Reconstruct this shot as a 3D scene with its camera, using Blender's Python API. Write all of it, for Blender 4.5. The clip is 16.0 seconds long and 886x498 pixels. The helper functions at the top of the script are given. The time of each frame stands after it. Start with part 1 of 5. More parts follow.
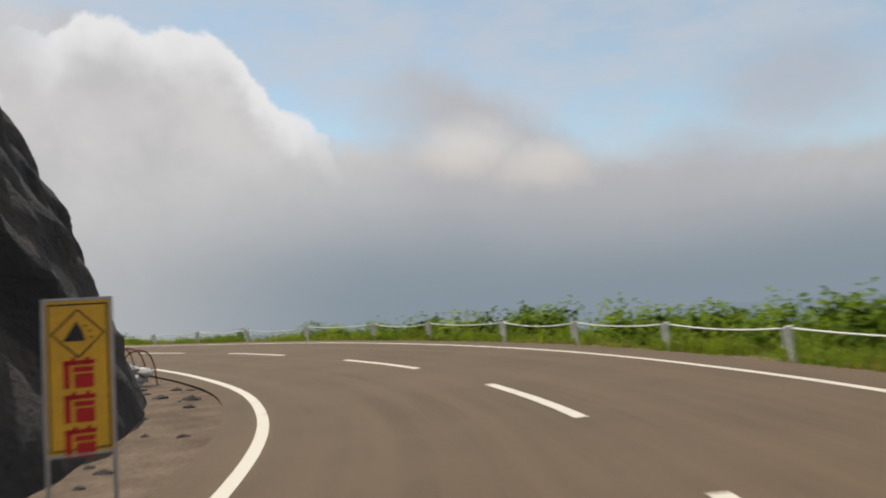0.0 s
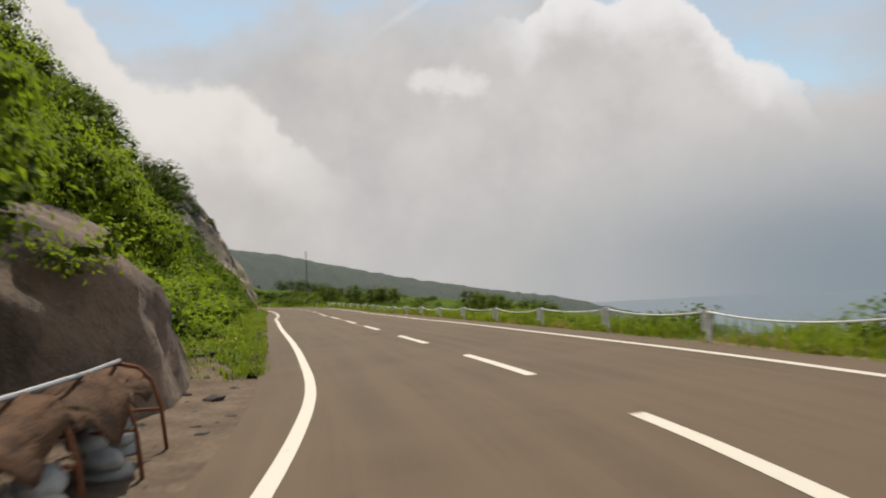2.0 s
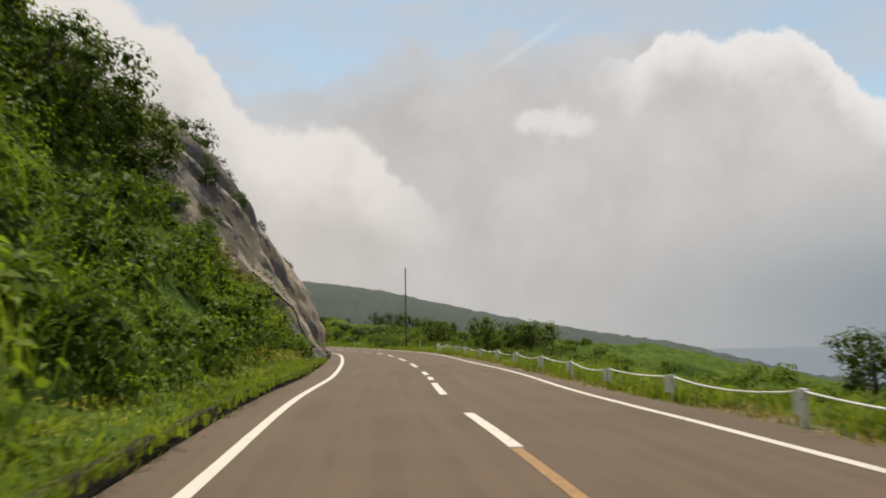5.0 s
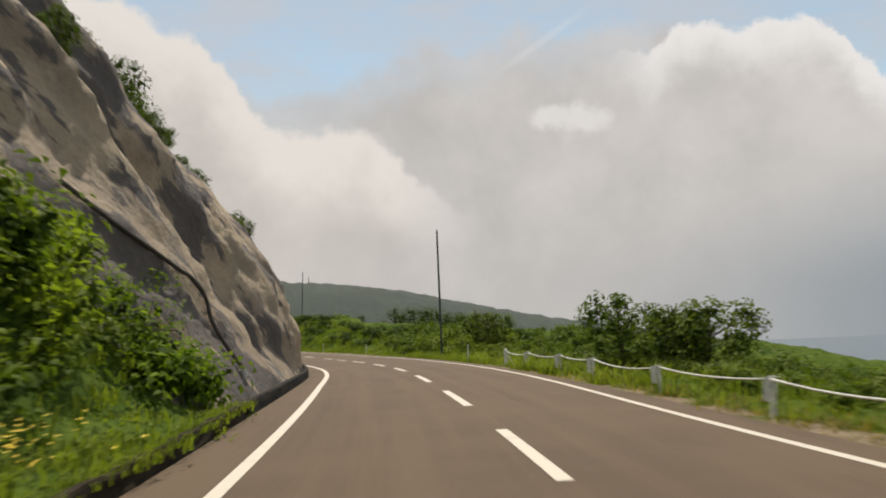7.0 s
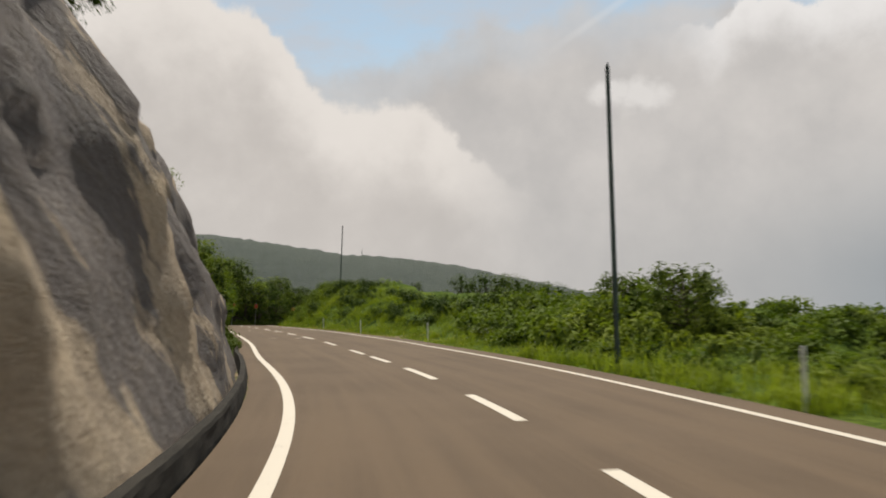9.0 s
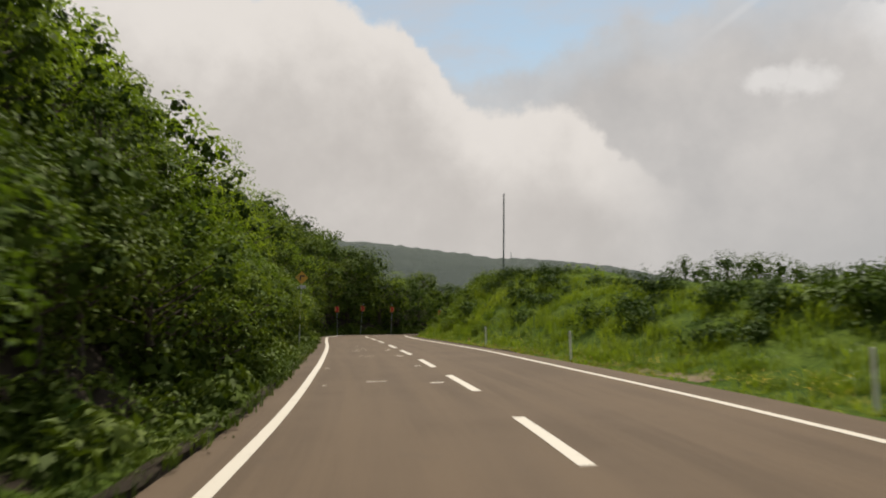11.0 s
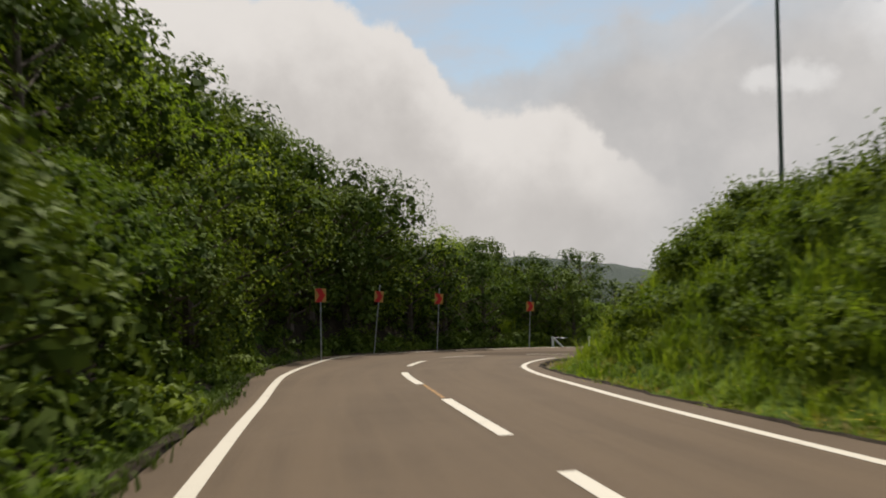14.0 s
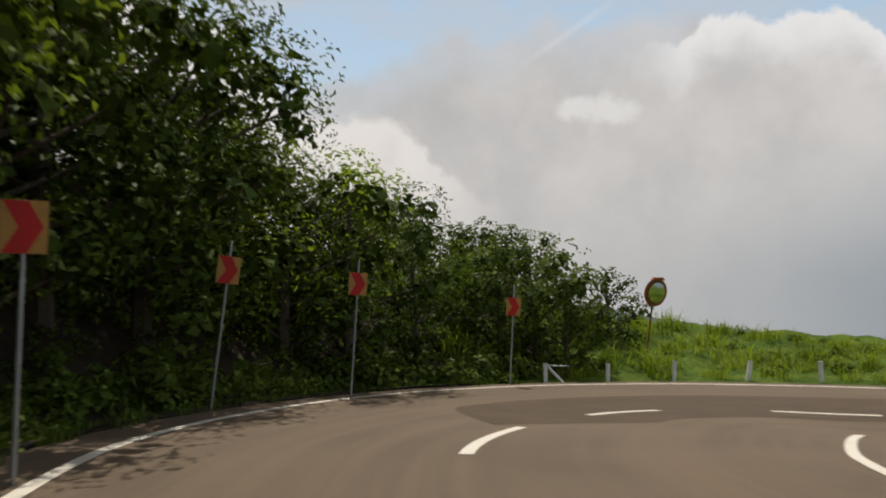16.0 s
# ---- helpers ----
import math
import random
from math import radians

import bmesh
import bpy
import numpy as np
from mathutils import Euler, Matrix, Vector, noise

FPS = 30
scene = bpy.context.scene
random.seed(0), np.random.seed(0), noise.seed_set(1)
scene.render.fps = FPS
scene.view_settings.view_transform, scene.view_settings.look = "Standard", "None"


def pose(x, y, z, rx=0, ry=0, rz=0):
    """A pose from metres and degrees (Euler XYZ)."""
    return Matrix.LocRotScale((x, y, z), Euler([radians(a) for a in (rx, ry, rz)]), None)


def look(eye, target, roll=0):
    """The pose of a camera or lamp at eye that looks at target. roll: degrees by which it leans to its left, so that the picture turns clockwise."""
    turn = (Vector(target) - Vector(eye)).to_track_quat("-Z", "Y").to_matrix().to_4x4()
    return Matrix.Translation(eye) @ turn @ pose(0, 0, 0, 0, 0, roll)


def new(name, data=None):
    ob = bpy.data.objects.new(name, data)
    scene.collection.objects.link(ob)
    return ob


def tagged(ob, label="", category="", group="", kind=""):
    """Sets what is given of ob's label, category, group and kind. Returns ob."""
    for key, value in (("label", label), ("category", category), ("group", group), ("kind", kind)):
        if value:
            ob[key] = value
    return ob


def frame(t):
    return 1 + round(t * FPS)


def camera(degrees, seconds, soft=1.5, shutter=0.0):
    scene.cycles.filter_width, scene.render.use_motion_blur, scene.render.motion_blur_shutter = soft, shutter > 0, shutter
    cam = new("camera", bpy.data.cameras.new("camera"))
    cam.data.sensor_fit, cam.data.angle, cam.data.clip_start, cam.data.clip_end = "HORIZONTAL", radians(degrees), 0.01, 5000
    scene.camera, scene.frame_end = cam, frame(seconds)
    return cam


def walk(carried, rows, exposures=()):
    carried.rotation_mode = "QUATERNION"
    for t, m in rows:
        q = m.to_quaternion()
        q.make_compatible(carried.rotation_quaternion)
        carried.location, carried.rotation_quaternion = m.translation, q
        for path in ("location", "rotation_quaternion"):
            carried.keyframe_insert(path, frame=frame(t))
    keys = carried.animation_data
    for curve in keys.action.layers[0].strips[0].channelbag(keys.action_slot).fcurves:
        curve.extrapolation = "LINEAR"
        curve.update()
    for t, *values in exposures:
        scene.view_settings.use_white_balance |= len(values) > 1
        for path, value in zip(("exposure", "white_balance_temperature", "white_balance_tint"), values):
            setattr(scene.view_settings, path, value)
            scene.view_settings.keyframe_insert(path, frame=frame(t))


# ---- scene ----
# ---- camera ----
# seconds, x, y, z, yaw (left), pitch (up), roll (leans left)
PATH = [
    (0.0, 0.00, 0.00, 1.50, -36.35, 4.00, -3.71),
    (0.5, 3.47, 4.58, 1.50, -26.81, 3.65, -3.48),
    (1.0, 6.02, 9.62, 1.50, -19.15, 2.75, -3.31),
    (1.5, 7.69, 15.11, 1.50, -9.95, 3.17, -2.74),
    (2.0, 8.54, 20.90, 1.50, -2.74, 3.04, -2.69),
    (2.5, 8.65, 26.80, 1.50, 5.18, 2.59, -2.15),
    (3.0, 8.19, 32.71, 1.50, 10.27, 3.48, -1.83),
    (3.5, 7.35, 38.71, 1.50, 7.56, 2.22, -0.15),
    (4.0, 6.35, 44.83, 1.50, 5.41, 5.29, -1.11),
    (5.0, 4.32, 57.51, 1.50, 4.85, 6.20, -1.00),
    (6.5, 1.15, 77.46, 1.50, 5.83, 6.90, -1.82),
    (7.0, -0.12, 84.29, 1.50, 6.30, 6.19, -2.47),
    (7.5, -1.52, 91.19, 1.50, 7.04, 5.42, -2.48),
    (8.0, -3.05, 98.13, 1.50, 7.24, 4.79, -1.07),
    (9.0, -6.58, 111.81, 1.50, 10.30, 4.50, -1.00),
    (10.5, -13.41, 131.52, 1.50, 18.44, 4.82, -1.84),
    (11.0, -16.21, 137.92, 1.50, 21.26, 5.02, -1.68),
    (11.5, -19.31, 144.32, 1.50, 22.89, 5.58, -1.78),
    (12.0, -22.68, 150.75, 1.50, 23.98, 5.01, -2.26),
    (12.5, -26.20, 157.18, 1.50, 24.02, 5.05, -1.36),
    (13.0, -29.71, 163.53, 1.50, 23.23, 4.58, -0.86),
    (13.5, -33.17, 169.62, 1.50, 21.87, 5.04, -2.11),
    (14.0, -36.38, 175.29, 1.50, 21.19, 5.06, -2.04),
    (14.5, -39.25, 180.51, 1.50, 21.24, 4.30, -1.95),
    (15.0, -41.92, 185.31, 1.50, 19.90, 4.62, -2.51),
    (15.5, -44.32, 189.82, 1.50, 13.22, 5.06, -1.82),
    (16.0, -46.28, 194.08, 1.50, 8.02, 5.49, -1.13),
]


def aim(x, y, z, yaw, pitch, roll):
    a, b = radians(yaw), radians(pitch)
    way = Vector((-math.sin(a) * math.cos(b), math.cos(a) * math.cos(b), math.sin(b)))
    return look((x, y, z), Vector((x, y, z)) + way, roll)


cam = camera(59.5, 16.0, soft=1.9, shutter=0.35)
TONE = [(0.0, -0.03, 6300, 10), (1.5, 0.0, 6500, 10), (3.0, 0.0, 6420, 10), (7.5, -0.04, 6620, 10), (13.0, -0.05, 6480, 10), (16.0, -0.06, 6450, 10)]    # seconds, stops, warmth
walk(cam, [(t, aim(*r)) for t, *r in PATH], TONE)

# ---- light ----
SUN_AZ, SUN_EL = radians(-14), radians(61)      # azimuth from +y towards +x
sun_way = Vector((math.sin(SUN_AZ) * math.cos(SUN_EL), math.cos(SUN_AZ) * math.cos(SUN_EL), math.sin(SUN_EL)))
sun_data = bpy.data.lights.new("sun", "SUN")
sun_data.energy, sun_data.angle, sun_data.color = 4.9, radians(0.6), (1.0, 0.93, 0.82)
sun = new("sun", sun_data)
sun.matrix_world = look((0, 0, 60), Vector((0, 0, 60)) - sun_way)


class Nodes:
    """Short hand for building a node tree."""

    def __init__(self, tree):
        self.t = tree

    def add(self, kind, **props):
        n = self.t.nodes.new(kind)
        for k, v in props.items():
            if k == "operation":
                n.operation = v
            elif k == "blend_type":
                n.blend_type = v
            elif k == "data_type":
                n.data_type = v
        return n

    def put(self, sock, v):
        if isinstance(v, bpy.types.NodeSocket):
            self.t.links.new(v, sock)
        else:
            sock.default_value = v

    def math(self, op, a, b=0.0, c=0.0, clamp=False):
        n = self.add("ShaderNodeMath", operation=op)
        n.use_clamp = clamp
        self.put(n.inputs[0], a), self.put(n.inputs[1], b), self.put(n.inputs[2], c)
        return n.outputs[0]

    def mix(self, f, a, b, mode="MIX"):
        n = self.add("ShaderNodeMixRGB", blend_type=mode)
        self.put(n.inputs[0], f), self.put(n.inputs[1], a), self.put(n.inputs[2], b)
        return n.outputs[0]

    def noise(self, vec, scale, detail=4.0, rough=0.55, out=0):
        n = self.add("ShaderNodeTexNoise")
        if vec is not None:
            self.put(n.inputs["Vector"], vec)
        n.inputs["Scale"].default_value, n.inputs["Detail"].default_value, n.inputs["Roughness"].default_value = scale, detail, rough
        return n.outputs[out]

    def ramp(self, f, lo, hi, a=0.0, b=1.0, smooth=True):
        n = self.add("ShaderNodeMapRange")
        n.interpolation_type = "SMOOTHSTEP" if smooth else "LINEAR"
        self.put(n.inputs[0], f)
        for i, v in enumerate((lo, hi, a, b)):
            n.inputs[i + 1].default_value = v
        return n.outputs[0]


def build_world():
    w = bpy.data.worlds.new("sky")
    scene.world = w
    w.use_nodes = True
    w.node_tree.nodes.clear()
    n = Nodes(w.node_tree)
    co = n.add("ShaderNodeTexCoord").outputs["Generated"]
    sky = n.add("ShaderNodeTexSky")
    sky.sky_type, sky.sun_disc, sky.sun_elevation, sky.sun_rotation = "NISHITA", False, SUN_EL, SUN_AZ
    sky.altitude, sky.air_density, sky.dust_density = 700, 1.0, 0.6
    blue = n.mix(1.0, sky.outputs[0], (0.168, 0.168, 0.137, 1), "MULTIPLY")
    def angles(v):
        q = n.add("ShaderNodeSeparateXYZ")
        n.put(q.inputs[0], v)
        az = n.math("MULTIPLY", n.math("ARCTAN2", q.outputs[0], q.outputs[1]), 57.2958)
        el = n.math("MULTIPLY", n.math("ARCSINE", q.outputs[2]), 57.2958)
        return az, el

    def both(scale, detail, rough, stretch=(1.0, 1.0, 1.0)):
        """Two independent noises about zero, of the view direction."""
        v = n.add("ShaderNodeVectorMath", operation="MULTIPLY")
        n.put(v.inputs[0], co)
        v.inputs[1].default_value = stretch
        q = n.add("ShaderNodeSeparateXYZ")
        n.put(q.inputs[0], n.noise(v.outputs[0], scale, detail, rough, 1))
        return n.math("SUBTRACT", q.outputs[0], 0.5), n.math("SUBTRACT", q.outputs[1], 0.5)

    taz, tel = angles(co)
    wide_a, wide_b = both(9.0, 3.0, 0.5)
    curl_a, curl_b = both(30.0, 6.0, 0.6)

    def plus(base, *pairs):
        for v, k in pairs:
            base = n.math("MULTIPLY_ADD", v, k, base)
        return base

    az = plus(taz, (wide_a, 2.4), (curl_a, 2.2))
    el = plus(tel, (wide_b, 1.6), (curl_b, 2.0))

    def curve(rows):
        """A height in degrees that follows the azimuth."""
        r = n.add("ShaderNodeValToRGB")
        n.put(r.inputs[0], n.math("MULTIPLY_ADD", az, 1 / 180, 0.5))
        e = r.color_ramp.elements
        while len(e) < len(rows):
            e.new(0.5)
        for k, (a, h) in zip(e, rows):
            k.position, k.color = 0.5 + a / 180, (*[(h + 30) / 70] * 3, 1)
        return n.math("MULTIPLY_ADD", r.outputs[0], 70.0, -30.0)

    def oval(a, e, ra, re):
        x = n.math("DIVIDE", n.math("SUBTRACT", az, a), ra)
        y = n.math("DIVIDE", n.math("SUBTRACT", el, e), re)
        return n.math("SUBTRACT", 1.0, n.math("SQRT", n.math("ADD", n.math("MULTIPLY", x, x), n.math("MULTIPLY", y, y))))

    def tone(r, g, b):
        return (r, g, b, 1)

    soft = n.noise(co, 3.4, 4.0, 0.5)
    billow = n.noise(co, 13.0, 7.0, 0.6)
    mottle = n.math("ADD", n.math("MULTIPLY", n.math("SUBTRACT", soft, 0.5), 0.9), n.math("MULTIPLY", n.math("SUBTRACT", billow, 0.5), 0.8))
    streak_a, streak_b = both(5.0, 7.0, 0.62, (1.0, 1.0, 3.2))
    seaward = n.ramp(taz, -6.0, 32.0)
    out = blue
    # thin streaks of high cloud over the blue
    veil = n.ramp(plus(0.5, (streak_a, 1.6), (wide_a, 0.5)), 0.22, 0.8, 0.26, 0.78)
    out = n.mix(veil, out, tone(0.57, 0.58, 0.61))
    # far sheet behind the heads, thin in its upper part
    sheet = n.math("SUBTRACT", curve([(-60, 22), (-24, 19.0), (-19, 17.4), (-12, 18.8), (-7, 21.6), (-4, 20.6), (0, 22.0), (3, 20.8), (8, 21.6), (14, 20.4), (22, 16.0), (29, 12.4), (34, 12.2), (45, 10.5), (60, 9.0)]), el)
    body = n.mix(n.ramp(mottle, -0.42, 0.4), tone(0.50, 0.485, 0.475), tone(0.665, 0.635, 0.61))
    thick = n.math("MULTIPLY", n.ramp(sheet, -0.5, 1.4), n.math("MAXIMUM", n.ramp(sheet, 1.0, 5.0, 0.72, 1.0), n.ramp(taz, 4.0, 12.0)))
    out = n.mix(thick, out, body)
    # soft cloud over the sea with a lit heart, and a grey one beyond it
    far = n.math("SUBTRACT", curve([(27.0, 15.0), (31.5, 17.0), (35, 18.4), (38, 17.0), (42, 14.8), (46, 12.4), (49, 9.8), (53, 8.0), (60, 6.0)]), el)
    out = n.mix(n.math("MULTIPLY", n.ramp(far, -0.8, 2.4, 0.0, 0.85), n.ramp(az, 28.5, 38.0)), out, n.mix(n.ramp(n.math("MAXIMUM", oval(38.5, 11.4, 5.0, 2.6), oval(44.0, 9.6, 5.0, 2.4)), -0.15, 0.8), tone(0.49, 0.47, 0.47), tone(0.70, 0.635, 0.575)))
    out = n.mix(n.ramp(n.math("MAXIMUM", oval(62, 13.0, 8.0, 4.6), oval(56, 8.5, 8.0, 4.0)), -0.1, 0.8, 0.0, 0.62), out, tone(0.47, 0.455, 0.475))
    # the great bright bank over the land
    bank_top = n.math("SUBTRACT", curve([(-90, 24), (-60, 25), (-42, 23), (-30, 23.5), (-26.5, 21.6), (-24.2, 21.8), (-22.6, 19.8), (-20.6, 17.4), (-18.8, 15.4), (-16.6, 14.9), (-14.6, 15.6), (-12.0, 15.0), (-10, 13.6), (-8, 11.8), (-4, 8.8), (2, 2.0), (8, -30)]), el)
    lit = n.mix(n.ramp(n.math("ADD", mottle, n.math("MULTIPLY", n.ramp(bank_top, 0.0, 9.0, 0.5, -0.2), 1.0)), -0.35, 0.55), tone(0.565, 0.53, 0.50), tone(0.80, 0.755, 0.71))
    out = n.mix(n.math("MULTIPLY", n.ramp(bank_top, -0.25, 0.75), n.ramp(az, -10.5, -2.0, 1.0, 0.0)), out, lit)
    # a small white patch
    out = n.mix(n.ramp(plus(n.math("MAXIMUM", oval(2.6, 15.5, 2.6, 1.2), oval(4.6, 15.1, 2.4, 1.5)), (mottle, 0.9)), -0.02, 0.6, 0.0, 0.62), out, tone(0.84, 0.815, 0.79))
    # the white head over the shore, sunlit along its top, grey below
    head = n.math("SUBTRACT", curve([(2.0, -30), (4.0, 16.0), (7.5, 19.6), (9.7, 18.9), (11.5, 20.7), (14.0, 20.7), (16.0, 19.7), (17.4, 20.2), (20.6, 19.7), (22.3, 18.2), (23.0, 16.8), (25.0, 14.7), (26.8, 14.3), (28.3, 12.6), (30.0, 8.0), (33.0, -30)]), el)
    face = n.math("SUBTRACT", head, n.math("MULTIPLY", mottle, 2.6))
    face = n.mix(n.ramp(face, 0.6, 4.2), tone(0.82, 0.80, 0.785), body)
    out = n.mix(n.math("MULTIPLY", n.ramp(head, -0.12, 0.4), n.math("MULTIPLY", n.ramp(az, 6.0, 11.5), n.ramp(az, 25.5, 30.0, 1.0, 0.0))), out, face)
    # haze towards the horizon, bluer over the sea
    lower = n.mix(n.ramp(tel, 0.0, 9.0), tone(0.235, 0.285, 0.325), tone(0.37, 0.395, 0.415))
    haze = n.mix(seaward, n.mix(n.ramp(taz, -20.0, -6.0), tone(0.60, 0.57, 0.545), tone(0.50, 0.49, 0.48)), lower)
    low = n.math("SUBTRACT", 1.0, n.ramp(n.math("SUBTRACT", tel, n.math("MULTIPLY", n.math("SUBTRACT", soft, 0.5), 7.0)), 1.5, 12.5))
    out = n.mix(n.math("MULTIPLY", low, n.math("MULTIPLY_ADD", seaward, 0.5, 0.45)), out, haze)
    # broken cloud overhead, out of sight
    over = n.math("MULTIPLY", n.ramp(tel, 25.0, 33.0), n.ramp(n.noise(co, 2.3, 5.0, 0.55), 0.4, 0.56, 0.0, 0.85))
    out = n.mix(over, out, tone(0.66, 0.65, 0.63))
    # a thin vapour trail
    trail = n.math("ABSOLUTE", n.math("SUBTRACT", n.math("SUBTRACT", tel, 21.9), n.math("MULTIPLY", n.math("SUBTRACT", taz, 4.1), 0.55)))
    trail = n.math("MULTIPLY", n.ramp(trail, 0.05, 0.45, 1.0, 0.0), n.ramp(n.math("ABSOLUTE", n.math("SUBTRACT", taz, 1.8)), 1.0, 4.5, 0.3, 0.0))
    out = n.mix(trail, out, (0.74, 0.74, 0.74, 1))
    bg = n.add("ShaderNodeBackground")
    n.put(bg.inputs[0], out)
    bg.inputs[1].default_value = 1.0
    o = n.add("ShaderNodeOutputWorld")
    w.node_tree.links.new(bg.outputs[0], o.inputs[0])


build_world()
scene.view_settings.exposure = 0.0


# ---- materials ----
def material(name, build):
    m = bpy.data.materials.new(name)
    m.use_nodes = True
    m.node_tree.nodes.clear()
    n = Nodes(m.node_tree)
    p = n.add("ShaderNodeBsdfPrincipled")
    o = n.add("ShaderNodeOutputMaterial")
    m.node_tree.links.new(p.outputs[0], o.inputs[0])
    build(n, p)
    return m


def bump(n, p, height, strength=0.5, dist=0.02):
    b = n.add("ShaderNodeBump")
    b.inputs["Strength"].default_value, b.inputs["Distance"].default_value = strength, dist
    n.put(b.inputs["Height"], height)
    n.put(p.inputs["Normal"], b.outputs[0])


def where(n):
    return n.add("ShaderNodeNewGeometry").outputs["Position"]


def plain(name, a, b, scale=3.0, rough=0.6, metal=0.0, grain=0.3, dist=0.004):
    """Two tones mottled at two sizes, with a fine relief."""
    def build(n, p):
        co = n.add("ShaderNodeTexCoord").outputs["Object"]
        f = n.mix(0.4, n.noise(co, scale, 5), n.noise(co, scale * 11, 3))
        n.put(p.inputs["Base Color"], n.mix(n.ramp(f, 0.3, 0.7), (*a, 1), (*b, 1)))
        p.inputs["Roughness"].default_value, p.inputs["Metallic"].default_value = rough, metal
        p.inputs["Specular IOR Level"].default_value = 0.1 if rough > 0.84 else 0.4
        bump(n, p, n.noise(co, scale * 9, 3), grain, dist)
    return material(name, build)


def asphalt_build(n, p):
    co = where(n)
    lane = n.add("ShaderNodeAttribute")
    lane.attribute_name = "lane"
    along = n.add("ShaderNodeVectorMath", operation="MULTIPLY")
    n.put(along.inputs[0], lane.outputs["Vector"])
    along.inputs[1].default_value = (0.05, 1.5, 1.0)
    grit = n.noise(co, 55.0, 3, 0.7)
    patch = n.noise(co, 0.35, 4, 0.6)
    track_wear = n.noise(along.outputs[0], 1.3, 5, 0.6)
    c = n.mix(n.ramp(patch, 0.35, 0.65), (0.078, 0.0525, 0.031, 1), (0.098, 0.067, 0.041, 1))
    c = n.mix(n.ramp(track_wear, 0.36, 0.66, 0.0, 0.75), c, (0.116, 0.079, 0.047, 1))
    c = n.mix(n.ramp(grit, 0.35, 0.7, 0.0, 0.4), c, (0.125, 0.094, 0.066, 1))
    c = n.mix(n.ramp(n.noise(co, 1.4, 6, 0.7), 0.57, 0.75, 0.0, 0.4), c, (0.055, 0.043, 0.032, 1))
    n.put(p.inputs["Base Color"], c)
    p.inputs["Roughness"].default_value = 0.86
    p.inputs["Specular IOR Level"].default_value = 0.2
    bump(n, p, grit, 0.35, 0.01)


def paint_build(n, p):
    co = where(n)
    wear = n.ramp(n.math("ADD", n.math("MULTIPLY", n.noise(co, 2.2, 4), 0.5), n.math("MULTIPLY", n.noise(co, 28.0, 4, 0.7), 0.5)), 0.56, 0.68, 0.0, 0.75)
    n.put(p.inputs["Base Color"], n.mix(wear, (0.52, 0.47, 0.385, 1), (0.20, 0.16, 0.12, 1)))
    p.inputs["Roughness"].default_value = 0.6
    bump(n, p, n.noise(co, 60.0, 2), 0.25, 0.005)


def soil_build(n, p):
    co = where(n)
    f = n.noise(co, 0.5, 6, 0.65)
    g = n.noise(co, 6.0, 5, 0.65)
    c = n.mix(n.ramp(f, 0.35, 0.65), (0.046, 0.08, 0.012, 1), (0.098, 0.138, 0.02, 1))
    c = n.mix(n.ramp(g, 0.45, 0.7, 0.0, 0.8), c, (0.022, 0.036, 0.009, 1))
    n.put(p.inputs["Base Color"], c)
    p.inputs["Roughness"].default_value = 0.9
    p.inputs["Specular IOR Level"].default_value = 0.03
    bump(n, p, g, 0.8, 0.15)


def dirt_build(n, p):
    co = where(n)
    f = n.noise(co, 1.6, 6, 0.7)
    g = n.noise(co, 20.0, 4, 0.7)
    c = n.mix(n.ramp(f, 0.35, 0.65), (0.17, 0.125, 0.08, 1), (0.27, 0.21, 0.145, 1))
    c = n.mix(n.ramp(n.noise(co, 0.9, 5, 0.6), 0.48, 0.6), c, (0.09, 0.11, 0.03, 1))
    n.put(p.inputs["Base Color"], n.mix(n.ramp(g, 0.4, 0.7, 0.0, 0.5), c, (0.08, 0.065, 0.045, 1)))
    p.inputs["Roughness"].default_value = 0.9
    p.inputs["Specular IOR Level"].default_value = 0.05
    bump(n, p, g, 0.7, 0.03)


